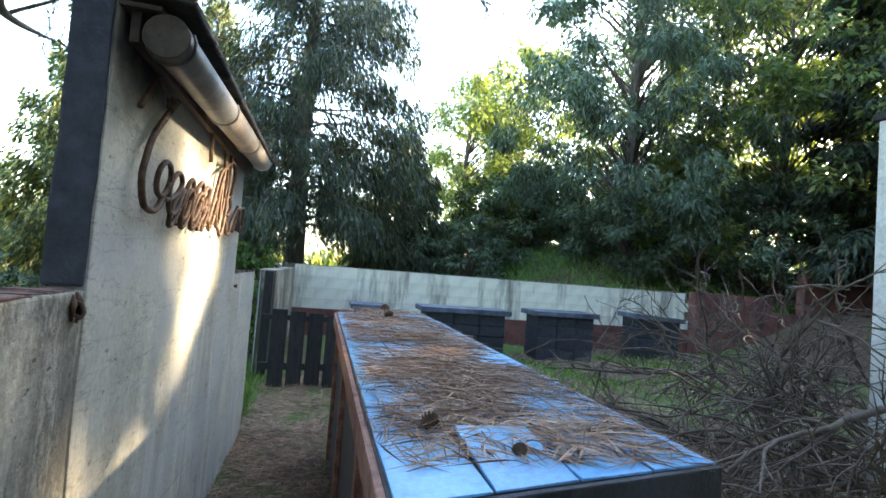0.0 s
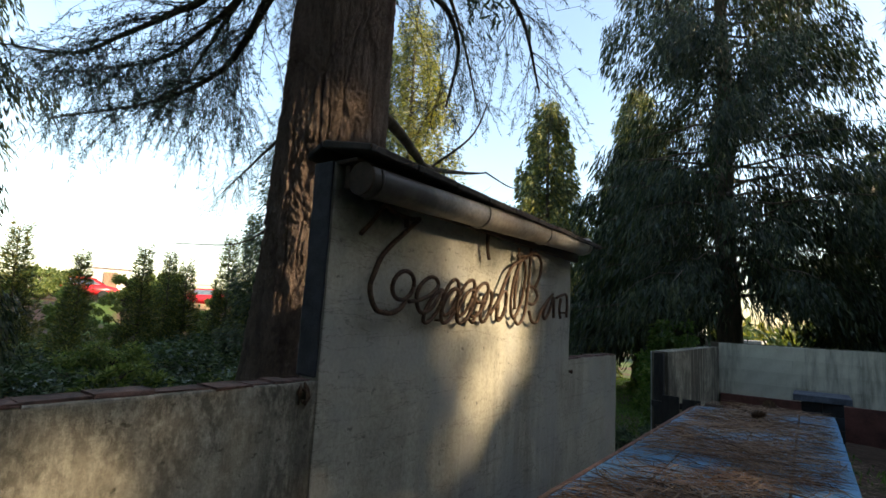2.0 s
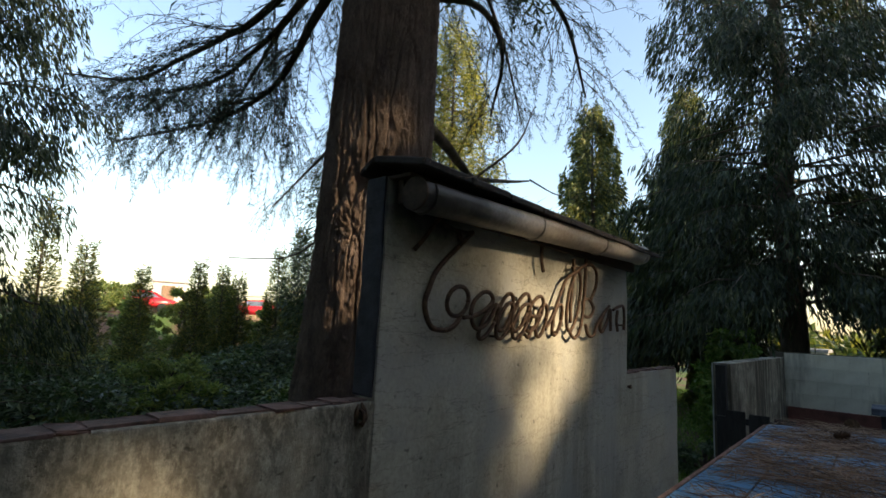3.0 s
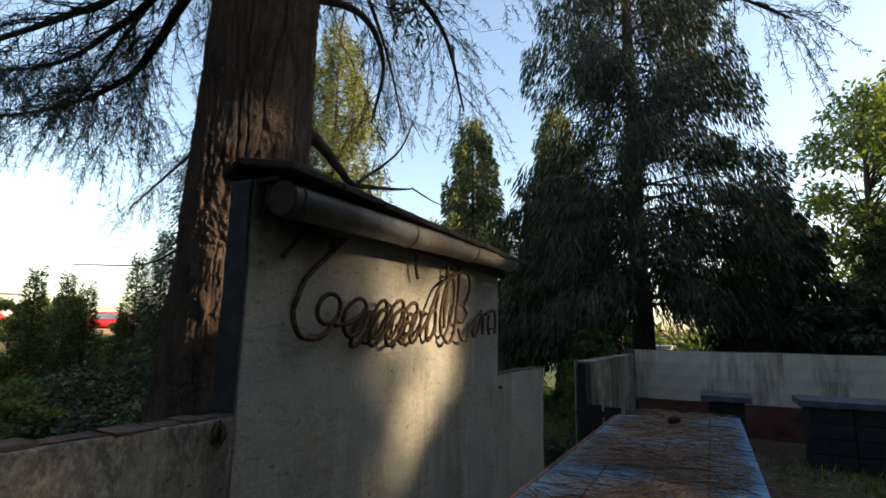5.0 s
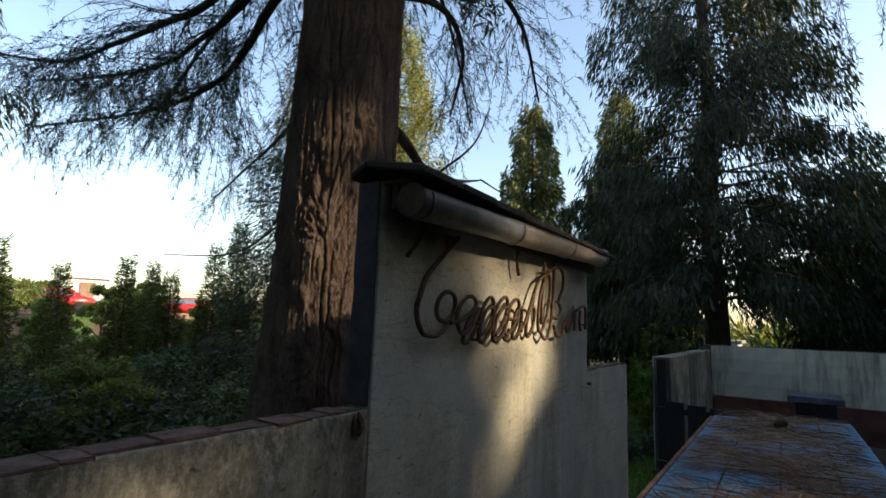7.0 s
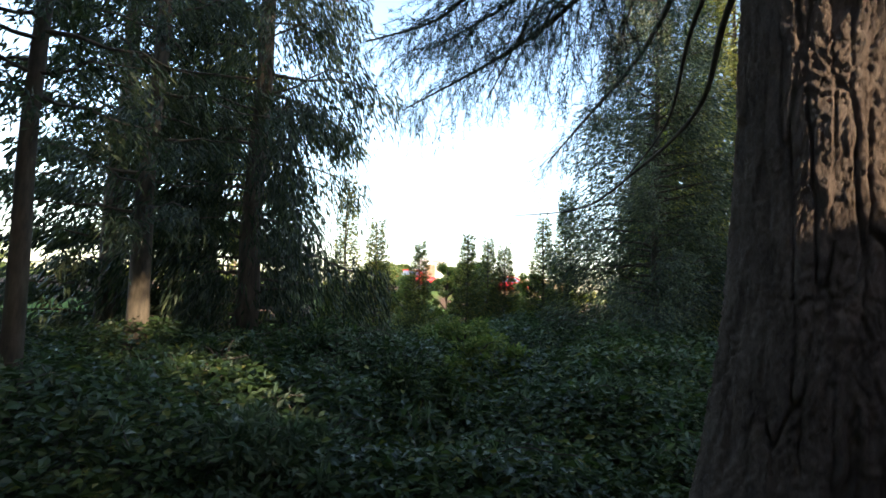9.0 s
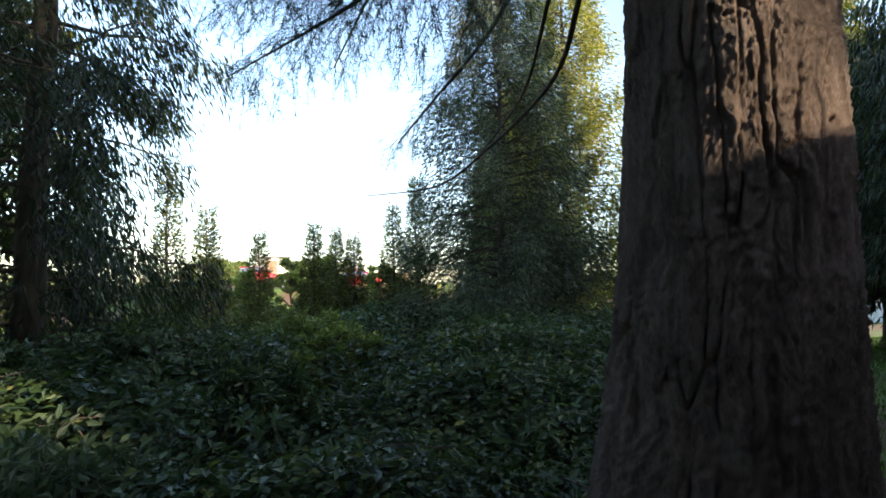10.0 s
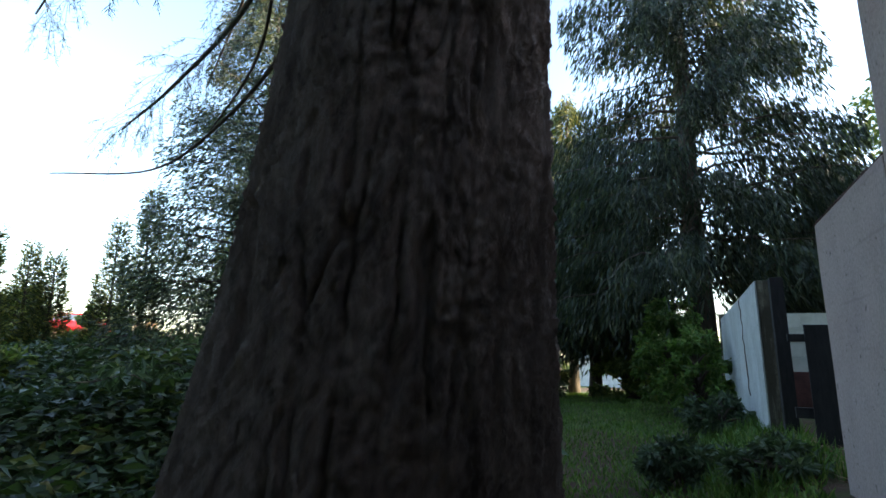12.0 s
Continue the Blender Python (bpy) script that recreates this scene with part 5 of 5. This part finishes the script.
for k, (x, y, h, c) in enumerate(((-0.90, 4.6, 0.32, 0.24), (-0.50, 6.2, 0.40, 0.26), (-0.38, 3.9, 0.28, 0.20))):
    leafy_tree((x, y), h, 0.01, c, 26, 80, 0.085, 0.035, 170 + k, "low leafy weeds at the edge of the lawn", M_LAUREL, 0.05, "weed_clump", cat="weeds", group="weeds by the wall")
leafy_tree((-5.9, 9.6), 1.5, 0.05, 1.0, 50, 110, 0.14, 0.07, 93, "dark green shrub at the edge of the lawn", M_LAUREL, 0.1, "shrub", cat="shrub")
leafy_tree((-2.1, 15.4), 1.5, 0.05, 0.9, 60, 110, 0.18, 0.08, 95, "pale large-leaved shrub at the end of the lawn", M_YELLOW, 0.1, "shrub", cat="shrub")
leafy_tree((-5.2, 14.2), 1.6, 0.05, 1.2, 50, 110, 0.16, 0.07, 94, "dark green shrub at the edge of the lawn", M_LAUREL, 0.1, "shrub", cat="shrub")


# ---- brambles and ivy behind the wall ----
def mound_z(x, y):
    """Height of the bramble thicket above the ground."""
    d = np.hypot(x + 1.0, y + 0.9)
    h = 0.22 + 0.62 * smooth01(1.4, 6.0, d)
    h = h + 0.20 * np.sin(1.5 * x + 0.4) * np.sin(1.1 * y + 0.8) + 0.12 * np.sin(2.9 * x - 1.9 * y)
    h = h * (0.25 + 0.75 * smooth01(0.6, 2.4, np.hypot(x - PX, y - PY)))
    return np.maximum(0.05, h * (1 - 0.75 * smooth01(-4.2, -2.2, x) * smooth01(3.0, 5.5, y)))


gm = np.random.default_rng(41)


def thicket(name, n, x0, x1, y0, y1, L, W, label, keep):
    x, y = gm.uniform(x0, x1, n), gm.uniform(y0, y1, n)
    k = keep(x, y)
    x, y = x[k], y[k]
    n = len(x)
    z = ground_z(x, y) + mound_z(x, y) * (1 - 0.55 * gm.random(n) ** 2.2) + gm.normal(0, 0.045, n)
    e = 0.05
    nx = -(mound_z(x + e, y) - mound_z(x - e, y)) / (2 * e)
    ny = -(mound_z(x, y + e) - mound_z(x, y - e)) / (2 * e)
    nor = unit(np.stack([nx, ny, np.ones(n)], 1))
    a = gm.uniform(0, 2 * np.pi, n)
    ax = np.stack([np.cos(a), np.sin(a), gm.normal(-0.1, 0.35, n)], 1)
    V, F = cards(np.stack([x, y, z], 1), ax, gm.uniform(0.5, 1.35, n) * L, gm.uniform(0.7, 1.2, n) * W, gm, 0.14, nor)
    return tagged(mesh_ob(name, V, F, M_IVY), label, "undergrowth", kind="stuff")


def clear_path(x, y):
    return (np.hypot(x + 0.45, y + 1.15) > 0.75) & (np.hypot(x - PX, y - PY) > 0.62) & (x < -0.3) & ~((y > 1.0) & (x > -1.35 - 0.42 * (y - 2.0)))


thicket("near_brambles", 42000, -5.0, -0.3, -4.0, 4.0, 0.085, 0.05, "tangle of ivy and bramble leaves below the pine", clear_path)
thicket("bramble_bank", 60000, -13.0, -3.5, -5.5, 9.0, 0.12, 0.075, "bank of bramble and ivy leaves beyond the pine", lambda x, y: ~((y > 2.0) & (x > -1.6 - 0.42 * (y - 2.0))))
# arching bramble canes with pale leaflets
canes, cl = Batch(), []
for k in range(170):
    x, y = gm.uniform(-9, -1.8), gm.uniform(-4, 6)
    if not clear_path(np.array([x]), np.array([y]))[0]:
        continue
    z = float(ground_z(x, y) + 0.5 * mound_z(x, y))
    a, L = gm.uniform(0, 2 * np.pi), gm.uniform(0.5, 1.2)
    hgt = float(mound_z(x, y)) * 0.55 + gm.uniform(0.02, 0.18)
    c = [Vector((x + math.cos(a) * L * t, y + math.sin(a) * L * t, z + hgt * math.sin(min(1, t * 1.25) * math.pi * 0.62))) for t in np.linspace(0, 1, 8)]
    canes.add(tube(c, [0.005] * 8, 4, False))
    P = np.array([tuple(p) for p in c[2:]])
    n = 34
    s = gm.uniform(0, 4.99, n)
    i0 = s.astype(int)
    pos = P[i0] + (P[i0 + 1] - P[i0]) * (s - i0)[:, None] + gm.normal(0, 0.02, (n, 3))
    cl.append(cards(pos, gm.normal(0, 0.7, (n, 3)) + np.array([0, 0, -0.15]), gm.uniform(0.06, 0.14, n), gm.uniform(0.03, 0.06, n), gm, 0.1, np.array([[0, 0, 1.0]])))
tagged(canes.make("bramble_canes", M_TWIG), "thin arching bramble canes above the thicket", "undergrowth", kind="stuff")
tagged(cards_ob("bramble_leaflets", cl, M_LAUREL), "pale leaflets along the arching bramble canes", "undergrowth", kind="stuff")
# dark sheet added under the leaf cover to fill its gaps
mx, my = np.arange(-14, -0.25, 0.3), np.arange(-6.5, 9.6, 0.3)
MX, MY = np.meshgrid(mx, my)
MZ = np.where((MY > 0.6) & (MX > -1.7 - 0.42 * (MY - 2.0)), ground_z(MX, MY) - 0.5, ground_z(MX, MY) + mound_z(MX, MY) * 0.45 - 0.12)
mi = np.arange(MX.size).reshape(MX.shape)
tagged(mesh_ob("bramble_underlay", np.stack([MX, MY, MZ], -1).reshape(-1, 3), np.stack([mi[:-1, :-1], mi[:-1, 1:], mi[1:, 1:], mi[1:, :-1]], -1).reshape(-1, 4), mottled("dark_underlay", (0.015, 0.018, 0.008), (0.05, 0.055, 0.025), 12.0, 0.95, bump=0.9, fine=30), smooth=True),
       "dark green-brown sheet under the brambles", "undergrowth", kind="stuff")


# ---- grass ----
def grass(name, n, fx, fy, L, W, seed, label, keep=None):
    g = np.random.default_rng(seed)
    x, y = fx(g, n), fy(g, n)
    if keep is not None:
        k = keep(x, y)
        x, y = x[k], y[k]
    n = len(x)
    ax = np.stack([g.normal(0, 0.4, n), g.normal(0, 0.4, n), np.ones(n)], 1)
    V, F = cards(np.stack([x, y, ground_z(x, y)], 1), ax, g.uniform(0.5, 1.3, n) * L, np.full(n, W), g, 0.2)
    return tagged(mesh_ob(name, V, F, M_GRASS), label, "grass", kind="stuff")


grass("lawn_grass", 70000, lambda g, n: g.uniform(-7.5, -0.2, n), lambda g, n: 3.2 + 20 * g.random(n) ** 1.5, 0.085, 0.014, 51, "rough green lawn beside the return wall", lambda x, y: (x > -1.2 - 0.42 * (y - 2.0)) & (x < -0.17))
grass("bank_grass", 26000, lambda g, n: g.uniform(2.5, 15, n), lambda g, n: 9.7 + 6 * g.random(n) ** 1.3, 0.2, 0.03, 52, "long grass on the bank above the back wall")
grass("yard_weeds", 4200, lambda g, n: g.normal(5.5, 2.0, n).clip(1.7, 12), lambda g, n: g.normal(6.6, 0.9, n).clip(2.5, 9.2), 0.13, 0.025, 53, "patchy weeds and grass in the yard", lambda x, y: np.sin(2.1 * x) + np.sin(1.7 * y + x) > -0.3)
grass("gate_grass", 2200, lambda g, n: g.uniform(-0.7, 0.0, n), lambda g, n: g.uniform(3.6, 6.5, n), 0.16, 0.012, 54, "tufts of grass by the gate opening")


# ---- brushwood pile ----
brush = thing("brushwood_pile", (4.2, 2.5, 0), "heap of bare dead branches dumped on the yard", "brushwood")
gb = np.random.default_rng(61)


def dead_branch(p, d, L, r0, depth, out):
    pts, q, v = [Vector(p)], Vector(p), Vector(d).normalized()
    for _ in range(7):
        v = (v + Vector(gb.normal(0, 0.16, 3)) + Vector((0, 0, -0.03))).normalized()
        q = q + v * L / 7
        if q.z < 0.02:
            q.z = 0.02 + 0.02 * gb.random()
        pts.append(Vector(q))
    out.add(tube(pts, list(np.linspace(r0, max(0.0025, r0 * 0.3), 8)), 5, False))
    if depth:
        for _ in range(gb.integers(5, 9)):
            k = gb.integers(1, 8)
            dead_branch(pts[k], v + Vector(gb.normal(0, 0.75, 3)) + Vector((0, 0, 0.15)), L * gb.uniform(0.3, 0.6), r0 * 0.5, depth - 1, out)


for k in range(44):
    b = Batch()
    low = k >= 30
    st = Vector((gb.uniform(-0.2, 2.4), gb.uniform(-1.6, 0.4 if low else 1.6), gb.uniform(0.05, 0.45 if low else 0.9)))
    ang = gb.uniform(2.2, 4.2)
    dead_branch(st, (math.cos(ang), math.sin(ang), gb.uniform(0.05, 0.55)), gb.uniform(1.1, 2.0), gb.uniform(0.014, 0.03), 2, b)
    b.make("dead_branch", M_TWIG, brush)

# ---- beyond the boundary: parked cars, white cabin, fence, wire, house ----


def parked_car(x, y, z, turn, label):
    ob = thing("parked_car", (x, y, z), label, "car", "cars beyond the boundary", turn=turn)
    prof = [(-1.9, 0.35), (-1.95, 0.75), (-1.3, 0.92), (-0.75, 1.38), (0.55, 1.42), (1.25, 0.98), (1.95, 0.85), (2.0, 0.35)]
    bm = bmesh.new()
    a = [bm.verts.new((px, -0.8, pz)) for px, pz in prof]
    c = [bm.verts.new((px, 0.8, pz)) for px, pz in prof]
    bm.faces.new(a)
    bm.faces.new(c[::-1])
    for i in range(len(prof)):
        j = (i + 1) % len(prof)
        bm.faces.new((a[j], a[i], c[i], c[j]))
    bmesh.ops.recalc_face_normals(bm, faces=bm.faces[:])
    bmesh.ops.bevel(bm, geom=bm.edges[:], offset=0.08, segments=2, affect="EDGES")
    part("body", bm, M_REDCAR, ob, smooth=True)
    for s in (-1, 1):
        q = [(-1.15, 0.95), (-0.68, 1.30), (0.5, 1.33), (1.0, 1.0)]
        bm = bmesh.new()
        bm.faces.new([bm.verts.new((px, s * 0.806, pz)) for px, pz in q])
        bmesh.ops.solidify(bm, geom=bm.faces[:], thickness=0.01)
        part("side_window", bm, M_SKYGLASS, ob)
    bm = bmesh.new()
    bm.faces.new([bm.verts.new(p) for p in ((1.26, -0.7, 1.01), (1.26, 0.7, 1.01), (0.62, 0.62, 1.40), (0.62, -0.62, 1.40))])
    bmesh.ops.solidify(bm, geom=bm.faces[:], thickness=0.012)
    part("windscreen", bm, M_SKYGLASS, ob)
    for wx in (-1.25, 1.25):
        for s in (-1, 1):
            b = Batch()
            b.add(tube([(wx, s * 0.66, 0.32), (wx, s * 0.70, 0.32), (wx, s * 0.82, 0.32), (wx, s * 0.84, 0.32)], [0.26, 0.32, 0.32, 0.27], 18))
            b.make("tyre", M_TYRE, ob)
    return ob


# the sky's reflection is put into the glass as pale blue base colour
M_SKYGLASS = mottled("sky_coloured_car_glass", (0.25, 0.35, 0.5), (0.4, 0.5, 0.65), 2.0, 0.08, bump=0)
for cx_, cy_, lab in ((-33.5, 18.8, "bright red parked car with windows coloured pale like reflected sky"), (-36.8, 12.3, "red parked car half hidden by cypresses")):
    parked_car(cx_, cy_, float(ground_z(cx_, cy_)), 60, lab)
cabin = thing("white_cabin", (-37.2, 14.0, float(ground_z(-37.2, 14.0)) - 0.05), "small white cabin beyond the boundary", "cabin", turn=65)
part("wall", box_bm((-1.0, -1.0, 0), (1.0, 1.0, 2.2), 0.03), M_WHITEPAINT, cabin)
part("roof", box_bm((-1.15, -1.15, 2.201), (1.15, 1.15, 2.32), 0.03), M_WHITEPAINT, cabin)
part("door", box_bm((-0.4, -1.06, 0.05), (0.4, -1.001, 1.95), 0.01), M_TIMBER, cabin)
fence = thing("boundary_fence", (-39.5, 19.0, float(ground_z(-39.5, 19.0)) - 0.05), "weathered timber board fence beyond the boundary", "fence", turn=66)
for k in range(40):
    part("board", box_bm((-8 + 0.4 * k, -0.02, 0), (-8 + 0.4 * k + 0.36, 0.02, 1.5 + 0.04 * (k % 3)), 0.006), M_TIMBER, fence)
cable = thing("overhead_cable", (0, 0, 0), "thin dark overhead cable strung beyond the boundary", "cable")
b = Batch()
b.add(tube([(-46, 0.0, 4.0), (-42, 9.0, 3.35), (-37, 19.0, 3.1), (-31, 28.0, 3.4)], [0.02] * 4, 5))
b.make("wire", M_BLACKWOOD, cable)
for px_, py_ in ((-46, 0.0), (-31, 28.0)):
    b = Batch()
    b.add(tube([(px_, py_, float(ground_z(px_, py_)) - 0.3), (px_, py_, 4.3)], [0.12, 0.09], 10))
    b.make("pole", M_TIMBER, cable)

house = thing("white_bungalow", (-5.2, 45.0, float(ground_z(-5.2, 45.0)) - 0.1), "white rendered bungalow with a dark window beyond the lawn", "house")
part("wall", box_bm((-3.6, 0, 0), (3.4, 5, 2.2), 0.03), M_WHITEPAINT, house)
part("roof", box_bm((-3.9, -0.35, 2.201), (3.7, 5.3, 2.45), 0.03), M_ROOF, house)
part("wall", box_bm((-3.4, 1.5, 2.451), (-0.8, 5, 4.2), 0.03), M_WHITEPAINT, house)
wnd = part("window", box_bm((0.2, -0.03, 0.9), (2.6, -0.002, 1.9), 0.01), M_GLASS, house, "wide dark window")
part("window_frame", box_bm((1.36, -0.05, 0.9), (1.44, -0.031, 1.9), 0.005), M_WHITEPAINT, wnd)
part("window_sill", box_bm((0.1, -0.12, 0.82), (2.7, -0.031, 0.9), 0.01), M_WHITEPAINT, wnd)
# distant wooded rise that closes the view
far = np.random.default_rng(71)
lst = []
for k in range(260):
    a = far.uniform(0, 2 * np.pi)
    d = far.uniform(62, 85)
    hgt = far.uniform(2, 5) if 40 < math.degrees(a) < 200 else far.uniform(7, 13)
    n = 130
    c = np.array([d * math.cos(a), d * math.sin(a), 0])
    q = unit(far.normal(size=(n, 3))) * (far.random(n) ** 0.4)[:, None] * np.array([4.0, 4.0, hgt * 0.5]) + np.array([0, 0, hgt * 0.45 - 1.2])
    lst.append(cards(c + q, unit(q) + far.normal(0, 0.4, (n, 3)), far.uniform(0.8, 1.6, n), far.uniform(0.5, 1.0, n), far))
tagged(cards_ob("backdrop", lst, M_CYPRESS), "distant belt of trees around the grounds", "trees", kind="structure")
